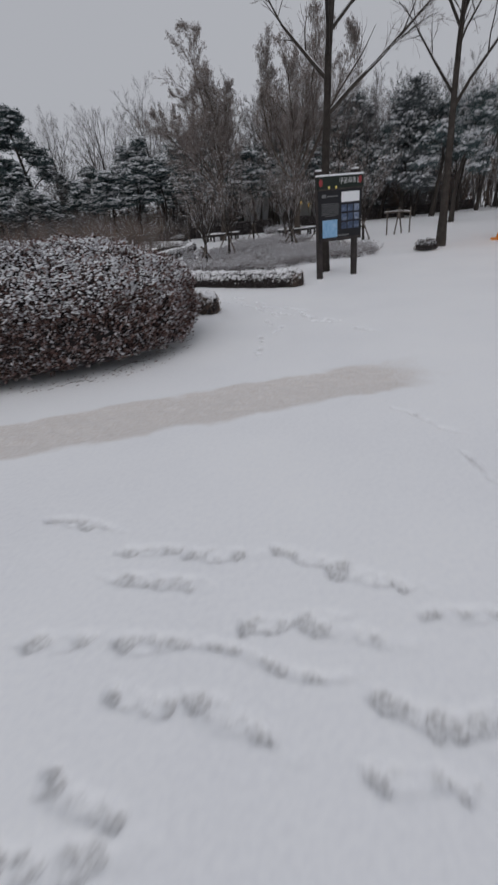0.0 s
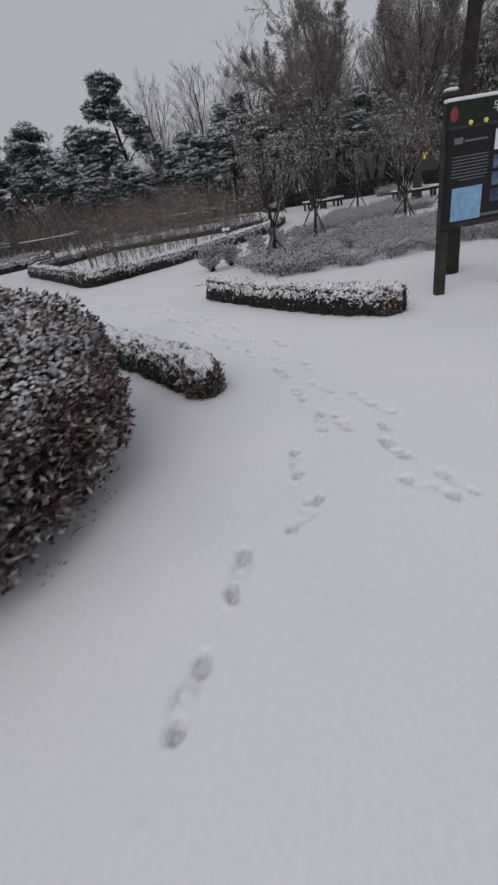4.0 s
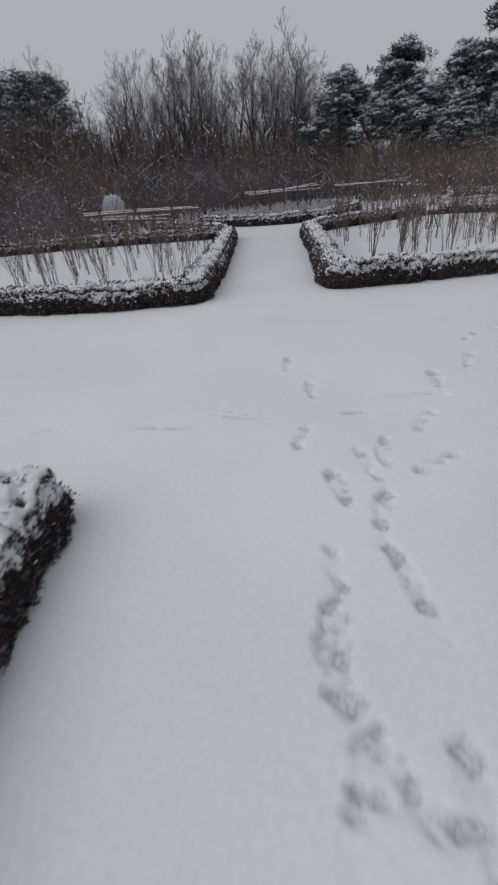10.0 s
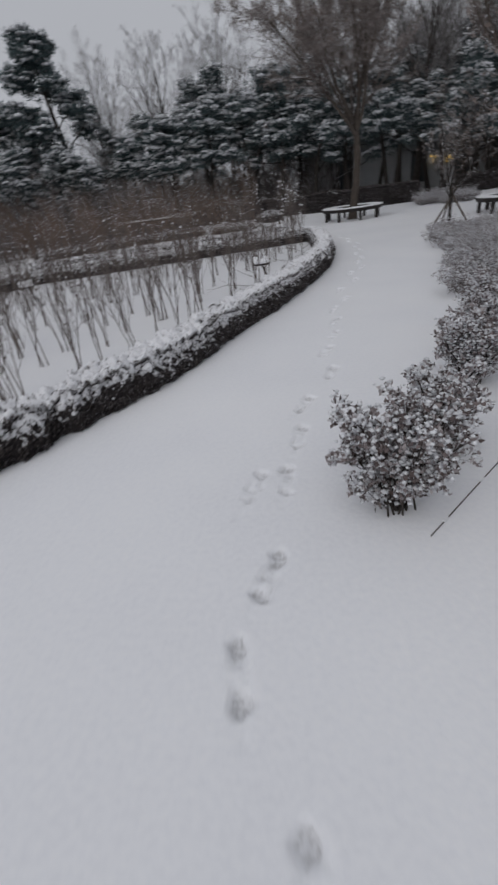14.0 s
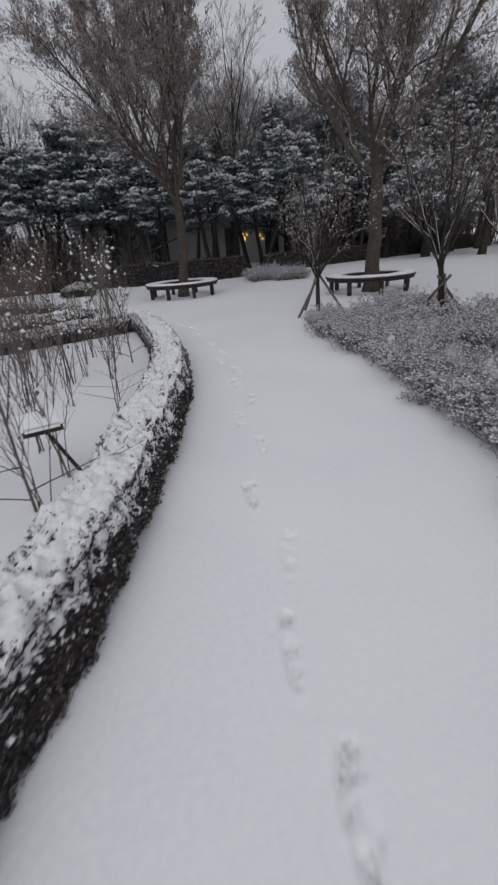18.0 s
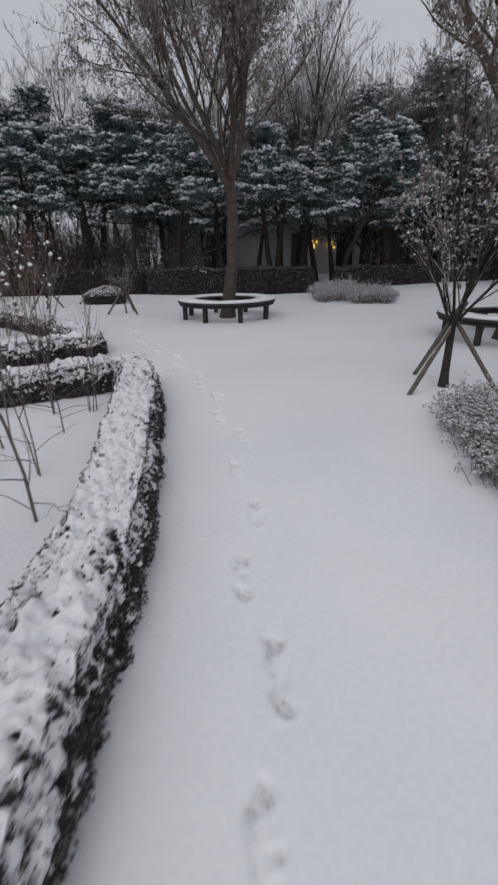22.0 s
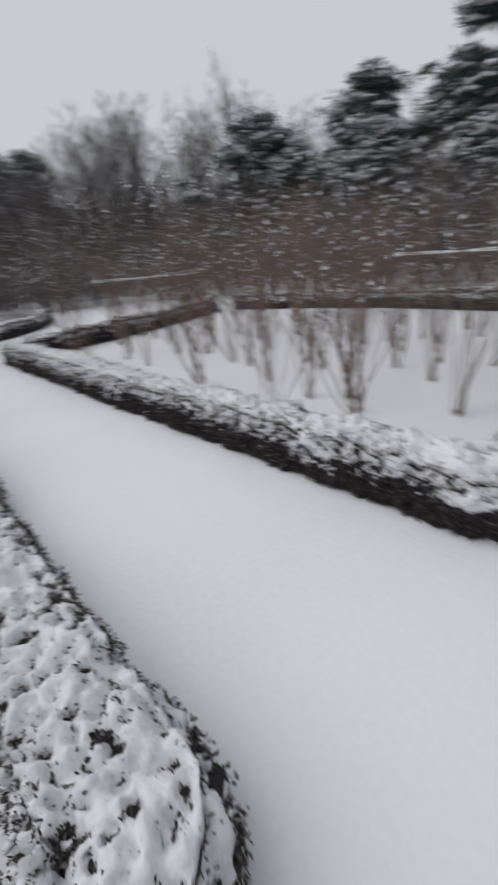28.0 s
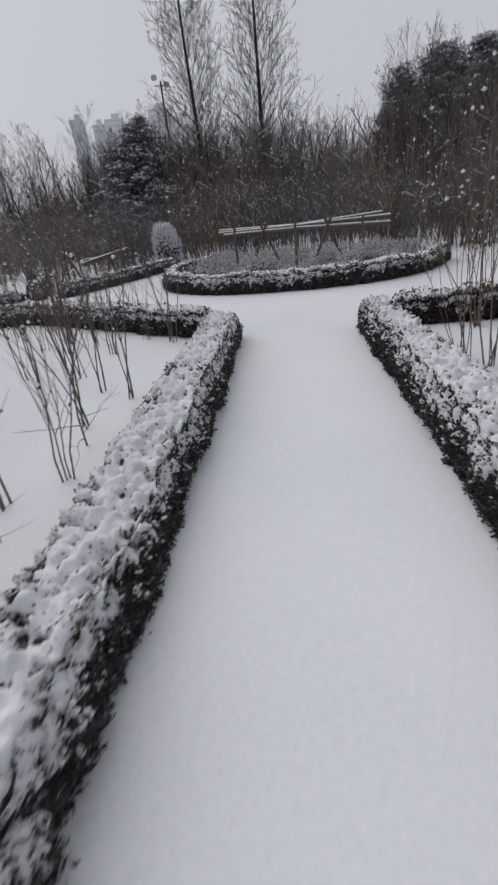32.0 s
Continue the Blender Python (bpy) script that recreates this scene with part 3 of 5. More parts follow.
def hedge(points, width, height, seed, near=1.0, label="low clipped evergreen hedge with a lumpy cap of snow", name="hedge", cover=0.6, leaf=HEDGE_LEAF, clod=0.062, dust=340, side_bare=0.78, dry=()):
    """Clipped hedge along a bent line: twiggy core, leaves on its sides, clods of snow on its top. near: fineness."""
    r = np.random.default_rng(seed)
    step = 0.0155 / near
    clod = max(clod, 2.8 * step)
    line, total = sharp_line(points, step)
    T = unit(np.gradient(line, axis=0))
    N = np.stack([-T[:, 1], T[:, 0]], 1)
    top = max(8, int(width / step))
    rise = max(6, int(height / step * 0.9))
    # outline from one foot over the top to the other
    bulge = 0.05 * np.sin(np.linspace(0, 3.1, rise))
    soft = np.linspace(0, 1, rise) ** 3 * 0.11
    u = np.concatenate([-0.47 - bulge + soft, np.linspace(-0.39, 0.39, top), (0.47 + bulge - soft)[::-1]]) * width
    h = np.concatenate([np.linspace(-0.02, 0.96, rise, endpoint=False), 1 + 0.05 * np.sin(np.linspace(0, np.pi, top)) - 0.03, np.linspace(0.96, -0.02, rise + 1)[1:]]) * height
    out = np.concatenate([np.linspace(-1, -0.8, rise), np.linspace(-0.7, 0.7, top), np.linspace(0.8, 1, rise)])
    upw = np.concatenate([np.full(rise, 0.05), np.full(top, 1.0), np.full(rise, 0.05)])
    edge = min(rise - 2, max(2, int(0.1 / step)))
    for e in range(edge):
        w = 0.92 - 0.8 * e / edge
        upw[rise - 1 - e] = upw[rise + top + e] = w
    m, k = len(line), len(u)
    swell = 1 + 0.16 * (bumps(np.c_[line, np.zeros(m)], 0.6, seed) - 0.5)[:, None]
    # rounded ends
    d = np.minimum(np.arange(m), np.arange(m)[::-1]) * (total / m)
    end = np.sqrt(np.clip(d / (width * 0.5), 0.0, 1) * (2 - np.clip(d / (width * 0.5), 0.0, 1)))[:, None]
    C = np.zeros((m, k, 3))
    C[..., :2] = line[:, None] + N[:, None] * (u[None] * swell * (0.1 + 0.9 * end))[..., None]
    C[..., 2] = h[None] * (1 + 0.16 * (bumps(np.c_[line, np.full(m, 3.0)], 0.8, seed + 1) - 0.5)[:, None]) * (0.72 + 0.28 * end)
    side = unit(np.concatenate([N[:, None] * (out * (1 - upw))[None, :, None], np.broadcast_to(upw[None, :, None], (m, k, 1))], -1))
    # broken lines, so that no row of lumps follows the hedge
    C = C + (np.stack([bumps(C, 0.05, seed + q) for q in (31, 32, 33)], -1) - 0.5) * 0.03
    lump = bumps(C, 0.075, seed + 2)
    grit = bumps(C, 0.03, seed + 3)
    big = bumps(C, 0.3, seed + 4)
    clot = clods(C, clod, seed + 5)
    mini = clods(C, clod * 0.45, seed + 6)
    body = C + side * (clot * 0.022 - 0.01 + (bumps(C, 0.14, seed + 8) - 0.5) * 0.06 + (lump - 0.5) * 0.04 + (grit - 0.5) * 0.03 - 0.012)[..., None]
    body[..., 2] = np.maximum(body[..., 2], -0.03)
    idx = np.arange(m * k).reshape(m, k)
    quad = np.stack([idx[:-1, :-1], idx[1:, :-1], idx[1:, 1:], idx[:-1, 1:]], -1).reshape(-1, 4)
    ob = thing(name, *line[0], 0, 0, label, "hedge")
    origin = np.array([*line[0], 0])
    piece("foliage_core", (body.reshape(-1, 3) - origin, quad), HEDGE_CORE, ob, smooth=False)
    # clods of snow, thick on top, broken towards the shoulders
    holes = np.clip(clods(C, 1.25 * clod, seed + 41) - 0.74, 0, 1) * 5
    thick = 0.42 * clot + 0.4 * mini + (big - 0.5) * 0.8 + upw[None] * (cover - 0.13) - (1 - upw[None]) * (side_bare - 0.8 * np.clip(C[..., 2] / height, 0, 1)) - holes
    puff = np.sqrt(np.clip(thick, 0, 1.2))
    snow = body + side * (puff * 0.018 - 0.008)[..., None] + np.array([0, 0, 1.0]) * (puff * 0.038 - 0.01)[..., None]
    keep = np.stack([thick.reshape(-1)[quad[:, i]] for i in range(4)], 0).mean(0) > 0.0
    used = np.unique(quad[keep])
    remap = np.full(m * k, -1)
    remap[used] = np.arange(len(used))
    if keep.any():
        piece("snow_cap", (snow.reshape(-1, 3)[used] - origin, remap[quad[keep]]), GREYED_SNOW, ob, smooth=True)
    # leaves, some of them standing up through the snow
    area = total * (2 * height + width * 0.6)
    n = int(area * 7500 * near)
    i, j = r.integers(0, m, n), np.where(r.random(n) < 0.87, np.where(r.random(n) < 0.5, r.integers(0, rise + edge, n), r.integers(rise + top - edge, k, n)), r.integers(rise, rise + top, n))
    extra = max(1, int(0.02 / (total / m)))
    ends = int(5200 * near * height * width * 2)
    i = np.concatenate([i, r.integers(0, extra, ends), m - 1 - r.integers(0, extra, ends)])
    j = np.concatenate([j, r.integers(0, k, 2 * ends)])
    n = len(i)
    P0 = body[i, j] + r.normal(size=(n, 3)) * 0.006 + side[i, j] * r.uniform(-0.005, 0.016, (n, 1)) - origin
    P0[:, 2] = np.maximum(P0[:, 2], 0.015)
    piece("leaves", cards(r, P0, side[i, j] + np.array([0, 0, 0.5]), 0.025 / near ** 0.7, 0.0135 / near ** 0.7, 0.9), leaf, ob)
    if dry:
        q = int(0.2 / (total / m))
        for rows in dry:
            n = 700
            i = r.integers(0, q, n) if rows == 0 else m - 1 - r.integers(0, q, n)
            j = np.where(r.random(n) < 0.5, r.integers(0, rise, n), r.integers(rise + top, k, n))
            P0 = body[i, j] + r.normal(size=(n, 3)) * 0.018 - origin
            P0[:, 2] = np.maximum(P0[:, 2], 0.015)
            piece("dry_leaf", cards(r, P0, side[i, j] + np.array([0, 0, 0.6]), 0.045, 0.013, 0.7), BROWN_TWIG, ob, "dried brown leaves at the hedge's end")
    # flecks of snow held by the side leaves, fewer towards the ground
    n = int(total * height * 2 * dust * min(1.0, near) ** 1.3)
    if n:
        i, j = r.integers(0, m, n), np.where(r.random(n) < 0.5, r.integers(0, rise, n), r.integers(rise + top, k, n))
        hh = C[i, j, 2] / height
        ok = r.random(n) < np.clip(hh * 1.35 - 0.3, 0, 1) * (0.35 + 1.2 * clods(C[i, j], 0.09, seed + 9).clip(0, 1))
        S0 = body[i, j][ok] + side[i, j][ok] * 0.018 + np.array([0, 0, 0.012]) - origin
        piece("snow_fleck", lumps(r, S0, 0.0145 / near ** 0.5, 0.65), FROST, ob)
    return ob


hedge([(-1.70, 12.0), (-1.38, 11.58), (-0.45, 10.82), (0.45, 10.12), (1.25, 9.8)], 0.42, 0.29, 11, 1.0, dry=(1,))
hedge([(-0.5, 7.64), (-0.84, 7.96), (-1.31, 8.36), (-2.32, 9.13), (-3.45, 9.99)], 0.34, 0.31, 12, 1.1, cover=0.72, clod=0.085, dry=(0,))
hedge([(-10.6, 9.85), (-9.5, 10.5), (-7.8, 11.75), (-6.8, 13.08), (-8.9, 14.92), (-12.6, 18.0)], 0.42, 0.3, 13, 0.6, "clipped hedge with a snowy top round a bed of stems")
hedge([(-10.35, 24.15), (-10.75, 22.0), (-11.1, 19.6), (-8.4, 17.25), (-5.7, 14.75), (-4.97, 15.83)], 0.42, 0.32, 16, 0.65, "clipped hedge with a snowy top round a bed of stems")
hedge([(-5.0, 15.78), (-4.36, 16.9), (-3.88, 18.45), (-3.3, 19.87), (-2.88, 21.44), (-2.62, 22.6), (-2.5, 24.1), (-2.54, 25.1), (-2.58, 26.4), (-2.74, 27.16), (-4.4, 26.55), (-6.0, 25.97), (-10.3, 24.36)], 0.42, 0.32, 15, 1.3, "long clipped hedge with a lumpy snow cap edging the path")
hedge([(-10.95, 26.03), (-5.7, 28.12), (-3.5, 29.02), (-3.95, 29.95), (-4.65, 31.0), (-5.4, 31.95), (-6.7, 33.4)], 0.4, 0.32, 19, 1.15, "clipped hedge with a snowy top round tall brown stems")
hedge([(-11.0, 26.25), (-11.7, 28.3), (-13.2, 30.5)], 0.36, 0.32, 21, 0.45)
hedge([(-17.6, 20.3), (-15.9, 20.2), (-14.3, 20.8), (-13.45, 21.8), (-13.25, 23.2), (-13.65, 24.7), (-14.4, 25.8), (-15.5, 26.3), (-16.8, 26.4)], 0.4, 0.32, 22, 0.55, "low clipped hedge curving round a bed of frosted shrubs")
hedge([(-13.3, 18.4), (-15.4, 18.6), (-18.2, 18.5)], 0.36, 0.3, 23, 0.45)
hedge([(-13.0, 17.9), (-15.6, 15.4), (-17.6, 12.5)], 0.36, 0.3, 24, 0.4)
hedge([(-7.4, 34.0), (-10.2, 33.0), (-13.0, 31.0)], 0.36, 0.32, 25, 0.4)
TALL = "tall dark boundary hedge dusted with snow"
hedge([(-17.0, 41.2), (-11.0, 41.4), (-6.2, 41.2), (-3.4, 40.6)], 0.9, 0.85, 26, 0.3, TALL, cover=-0.45, clod=0.2, dust=25, side_bare=2.0)
hedge([(-3.4, 40.5), (-1.4, 39.6), (0.6, 39.0), (2.9, 39.5)], 0.9, 0.9, 27, 0.32, TALL, cover=-0.45, clod=0.2, dust=25, side_bare=2.0)
hedge([(4.2, 40.4), (8.3, 42.4), (14.0, 44.0), (22.0, 46.0)], 0.9, 0.8, 28, 0.3, TALL, cover=-0.45, clod=0.2, dust=25, side_bare=2.0)


def dome(name, x, y, rx, ry, height, seed, label, leaf=AZALEA_LEAF, n_leaf=9000, size=0.05, snow=0.25, power=2.6, turn=0.0, rough=1.0):
    """Rounded clipped shrub: dark inside, covered in small leaves, snow on its crown."""
    r = np.random.default_rng(seed)
    ob = thing(name, x, y, 0, turn, label, "shrub")
    nu, nv = 72, 30
    a = np.linspace(0, 2 * np.pi, nu, endpoint=False)
    e = np.linspace(-0.25, np.pi / 2, nv)

    def surf(a, e):
        ce, se = np.cos(e), np.sin(e)
        k = (np.abs(np.cos(a)) ** power + np.abs(np.sin(a)) ** power) ** (-1 / power)
        p = np.stack([rx * k * np.cos(a) * ce ** 0.7, ry * k * np.sin(a) * ce ** 0.7, height * (0.32 + 0.68 * np.sign(se) * np.abs(se) ** 0.8)], -1)
        p[..., 2] = np.maximum(p[..., 2], 0.04)
        return p

    A, E = np.meshgrid(a, e)
    P = surf(A, E)
    D = unit(P - np.array([0, 0, height * 0.35]))
    P = P + D * ((bumps(P, 0.45, seed) - 0.5) * 0.22 + (bumps(P, 0.14, seed + 1) - 0.5) * 0.1 * rough)[..., None]
    P[..., 2] = np.maximum(P[..., 2], 0.03)
    idx = np.arange(nu * nv).reshape(nv, nu)
    nxt = np.roll(idx, -1, 1)
    F = np.stack([idx[:-1], nxt[:-1], nxt[1:], idx[1:]], -1).reshape(-1, 4)
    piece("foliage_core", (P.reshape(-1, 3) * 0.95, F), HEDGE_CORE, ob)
    al, el = r.random(n_leaf) * 6.28, np.arcsin(np.where(r.random(n_leaf) < 0.4, r.uniform(-0.24, 0.35, n_leaf), r.uniform(-0.2, 1, n_leaf)))
    Q = surf(al, el)
    Dq = unit(Q - np.array([0, 0, height * 0.35]))
    Q = Q + Dq * ((bumps(Q, 0.45, seed) - 0.5) * 0.22 + (bumps(Q, 0.14, seed + 1) - 0.5) * 0.1 * rough + r.uniform(-0.1, 0.03, n_leaf))[:, None]
    Q[:, 2] = np.maximum(Q[:, 2], 0.05)
    piece("leaves", cards(r, Q, Dq + np.array([0, 0, 0.3]), size, size * 0.5, 0.7), leaf, ob)
    m = int(n_leaf * snow)
    al, el = r.random(m) * 6.28, np.arcsin(r.uniform(0.1, 1, m) ** 0.7)
    Q = surf(al, el)
    Dq = unit(Q - np.array([0, 0, height * 0.35]))
    Q = Q + Dq * ((bumps(Q, 0.45, seed) - 0.5) * 0.22 + (bumps(Q, 0.14, seed + 1) - 0.5) * 0.1 * rough)[:, None]
    Q = Q[Q[:, 2] > height * 0.25]
    piece("snow_tuft", lumps(r, Q, size * 0.36, 0.55), FROST, ob)
    t = stem_fan(r, 12, 0.35, 0.012)
    piece("stems", t, BARK, ob)
    return ob


def stem_fan(r, n, height, radius):
    D = unit(np.stack([r.normal(size=n) * 0.6, r.normal(size=n) * 0.6, np.ones(n)], -1))
    P = D[:, None] * np.linspace(0, height, 3)[None, :, None]
    P[:, 0, 2] = -0.02
    return tubes(P, np.full((n, 3), radius), 4)


dome("azalea_shrub", -2.95, 5.98, 2.22, 1.62, 1.34, 31, "large rounded azalea shrub with reddish leaves frosted by snow", n_leaf=60000, size=0.05, snow=0.32, turn=8, rough=1.7)
dome("topiary_bush", -4.6, 37.2, 0.6, 0.5, 0.5, 35, "flat-topped clipped bush capped with snow", HEDGE_LEAF, 3000, 0.05, 0.8)
dome("snowy_bush", -19.2, 17.5, 0.42, 0.4, 1.25, 36, "round bush wholly covered in snow", FROST, 3000, 0.09, 0.9)
dome("potted_bush", 5.55, 14.2, 0.25, 0.22, 0.32, 37, "small dark bush with snow on it near a trunk", HEDGE_LEAF, 1500, 0.05, 0.3)


# ---- plants in the beds ----
class Kind:
    """A few built variants, set out again and again."""

    def __init__(self, makers):
        self.makers, self.made = makers, [None] * len(makers)

    def put(self, i, x, y, turn=0.0, size=1.0, z=0.0, lean=0.0):
        i %= len(self.makers)
        if self.made[i] is None:
            self.made[i] = self.makers[i]()
            self.made[i].matrix_basis = pose(x, y, z, 0, lean, turn)
            return self.made[i]
        return copy_thing(self.made[i], pose(x, y, z, 0, lean, turn) @ Matrix.Scale(size, 4))


def hibiscus(seed, height, stems, spread, mat, pods, label, group, twigs=4, fork=0.36, thick=1.0, whips=0, tuft=0.016, start=0.28):
    def make():
        r = np.random.default_rng(seed)
        ob = thing("hibiscus_plant", label=label, category="plant", group=group)
        D = unit(np.stack([r.normal(size=stems) * spread, r.normal(size=stems) * spread, np.ones(stems)], -1))
        base = np.stack([r.normal(size=stems) * 0.03, r.normal(size=stems) * 0.03, np.full(stems, -0.03)], -1)
        hgt = height * r.uniform(0.65, 1.1, stems)
        n = 6
        P = [base]
        for _ in range(n - 1):
            P.append(P[-1] + D * (hgt / (n - 1))[:, None])
            D = unit(D + r.normal(size=D.shape) * 0.1 + np.array([0, 0, 0.06]))
        P = np.stack(P, 1)
        R = (thick * (0.0075 if fork > 0.5 else 0.0052) * height ** 0.5 * r.uniform(0.7, 1.3, stems))[:, None] * np.linspace(1, 0.35, n)[None]
        side, sr = branch(r, P, R, twigs, (start, 0.97), (18, 46), fork, 0.68, 4, 0.42, 0.1)
        sets = [tubes(P, R, 4), tubes(side, sr, 3)]
        if whips:
            low, lr = branch(r, P[:1], R[:1], whips, (0.05, 0.2), (62, 85), 0.3, 0.5, 6, 0.1, 0.12, -0.02)
            fork2, fr = branch(r, low, lr, 2, (0.4, 0.9), (20, 50), 0.35, 0.7, 3, 0.2, 0.1)
            sets += [tubes(low, lr, 4), tubes(fork2, fr, 3)]
        piece("stem", joined(sets), mat, ob, smooth=True)
        tips = np.concatenate([P[:, -1], side[:, -1], side[:, 2]])
        tips = tips[r.random(len(tips)) < pods]
        if len(tips):
            piece("seed_pod", lumps(r, tips, 0.011, 1.2), DRY_TWIG, ob)
            white = tips[r.random(len(tips)) < 0.75] + np.array([0, 0, 0.018])
            if len(white):
                piece("snow_tuft", lumps(r, white, tuft, 0.85), SNOW, ob)
        return ob
    return make


YOUNG = Kind([hibiscus(100 + i, 1.1 + 0.1 * (i % 4), 3 + i % 3, 0.085, DRY_TWIG, 0.1, "bare young hibiscus with thin upright stems in snow", "young hibiscus in the beds", 8, 0.4, 1.1, tuft=0.013, start=0.38) for i in range(7)])
TALLH = Kind([hibiscus(120 + i, 1.6 + 0.12 * (i % 4), 7 + i % 3, 0.17, BROWN_TWIG, 0.2, "tall brown hibiscus bush with snow-tipped seed pods", "tall hibiscus in the beds", 8, thick=0.8, tuft=0.014, start=0.5) for i in range(6)])

SAPLING = Kind([hibiscus(130 + i, 1.45 + 0.12 * (i % 3), 1 + i % 2, 0.06, DRY_TWIG, 0.4, "grey young hibiscus forking into upright twigs behind a hedge", "young hibiscus in the beds", 10, 0.5, 1.35, whips=4, tuft=0.016) for i in range(4)])


def inside(poly, x, y):
    c = False
    for (x1, y1), (x2, y2) in zip(poly, poly[1:] + poly[:1]):
        if (y1 > y) != (y2 > y) and x < (x2 - x1) * (y - y1) / (y2 - y1) + x1:
            c = not c
    return c


def fill(kind, poly, gap, seed, size=(0.8, 1.15), keep=0.85, jitter=0.3, gap2=None):
    r = np.random.default_rng(seed)
    xs, ys = [p[0] for p in poly], [p[1] for p in poly]
    k = 0
    x = min(xs)
    while x < max(xs):
        y = min(ys)
        while y < max(ys):
            px, py = x + r.normal() * gap * jitter, y + r.normal() * gap * jitter
            if inside(poly, px, py) and r.random() < keep:
                kind.put(int(r.integers(0, 99)), px, py, r.random() * 360, r.uniform(*size))
                k += 1
            y += gap2 or gap
        x += gap
    return k


BED_MAIN = [(-5.75, 15.7), (-5.2, 16.3), (-4.2, 18.6), (-3.6, 20.2), (-3.2, 22.0), (-2.95, 24.2), (-2.95, 26.4), (-5.0, 25.9), (-10.0, 24.0), (-10.6, 20.0)]
BED_NORTH = [(-4.0, 29.35), (-5.9, 28.55), (-10.7, 26.6), (-12.5, 30.0), (-7.2, 33.0), (-5.0, 31.0)]
BED_WEST = [(-7.3, 13.3), (-12.6, 17.6), (-15.2, 15.2), (-13.0, 12.3), (-9.9, 10.8), (-8.1, 12.1)]
fill(YOUNG, BED_MAIN, 0.58, 51, (0.85, 1.15), 0.85, 0.25)
fill(YOUNG, [(-13.6, 17.7), (-16.0, 15.4), (-18.4, 16.0), (-18.0, 18.1), (-14.0, 18.1)], 0.62, 56, (0.7, 1.0), 0.85, 0.3)
fill(TALLH, BED_NORTH, 0.64, 52, (0.78, 1.15), 0.9, 0.25)
fill(YOUNG, BED_WEST, 0.62, 53, (0.75, 1.05), 0.85, 0.25)
for i, (x, y) in enumerate([(-3.19, 22.45), (-3.28, 21.95), (-3.03, 24.25), (-3.38, 26.2), (-3.22, 25.66), (-3.12, 24.85), (-5.11, 25.6), (-5.94, 25.28), (-6.44, 25.05), (-4.51, 25.7), (-3.8, 20.4), (-4.6, 24.6), (-3.9, 23.3), (-6.24, 24.5), (-7.4, 24.7)]):
    SAPLING.put(i * 3, x, y, 50 * i, (1.0 if x > -4 else 0.62) + 0.06 * (i % 4))


def shrub(seed, height, width, label, twigs=26, mat=GREY_TWIG, frost=0.55, group="grey shrubs"):
    def make():
        r = np.random.default_rng(seed)
        ob = thing("bare_shrub", label=label, category="shrub", group=group)
        D = unit(np.stack([r.normal(size=twigs) * width, r.normal(size=twigs) * width, np.ones(twigs)], -1))
        base = np.c_[r.normal(size=(twigs, 2)) * 0.09, np.full(twigs, -0.02)]
        h = height * r.uniform(0.6, 1.15, twigs)
        P = [base]
        for _ in range(3):
            P.append(P[-1] + D * (h / 3)[:, None])
            D = unit(D + r.normal(size=D.shape) * 0.15)
        P = np.stack(P, 1)
        R = np.full((twigs, 1), 0.0048) * np.array([[1, 0.8, 0.6, 0.35]])
        s1, r1 = branch(r, P, R, 5, (0.25, 1), (20, 60), 0.36, 0.75, 3, 0.2, 0.12)
        s2, r2 = branch(r, s1, r1, 3, (0.3, 1), (25, 60), 0.5, 0.75, 2, 0.1, 0.1)
        piece("twig_mass", joined([tubes(P, R, 3), tubes(s1, r1, 3), tubes(s2, r2, 3)]), mat, ob)
        tips = np.concatenate([s1[:, -1], s2[:, -1], s1[:, 1]])
        tips = tips[r.random(len(tips)) < frost * (0.6 + 0.8 * (tips[:, 2] > height * 0.6))]
        tips[:, 2] = np.maximum(tips[:, 2], 0.03)
        piece("frost", lumps(r, tips, 0.0165, 0.65), FROST, ob)
        Q = np.concatenate([s2[:, -1], s2[:, 1], s1[:, -1]])
        Q = np.repeat(Q[Q[:, 2] > 0.05], 2, 0)
        piece("leaves", cards(r, Q, np.tile([0, 0, 0.6], (len(Q), 1)), 0.024, 0.013, 0.9), FROSTLEAF, ob)
        return ob
    return make


SPIREA = Kind([shrub(140 + i, 0.36 + 0.05 * (i % 3), 0.6, "low grey bare shrub frosted with snow") for i in range(5)])
PATCHES = [
    ([(-1.7, 14.6), (-1.1, 13.4), (-0.1, 12.5), (0.6, 13.1), (1.6, 13.7), (3.0, 13.9), (4.6, 14.2), (4.4, 15.6), (3.0, 18.2), (1.6, 19.5), (-0.2, 17.3), (-1.2, 15.9)], 0.42),
    ([(-0.6, 18.95), (0.3, 19.9), (1.5, 21.3), (3.2, 23.0), (3.0, 26.2), (0.7, 25.7), (0.02, 25.1), (-0.12, 23.8), (-0.33, 21.8), (-0.68, 20.3)], 0.43),
    ([(1.9, 35.4), (4.3, 34.6), (4.7, 37.0), (3.4, 38.6), (2.4, 37.0)], 0.38),
    ([(-13.9, 22.0), (-13.75, 23.4), (-14.2, 24.7), (-15.2, 25.8), (-18.0, 25.9), (-19.0, 23.0), (-17.6, 20.8), (-15.6, 20.7)], 0.55),
]
for k, (poly, gap) in enumerate(PATCHES):
    fill(SPIREA, poly, gap, 60 + k, (0.6, 0.95) if k < 2 else (0.7, 1.2), 0.9, 0.4)


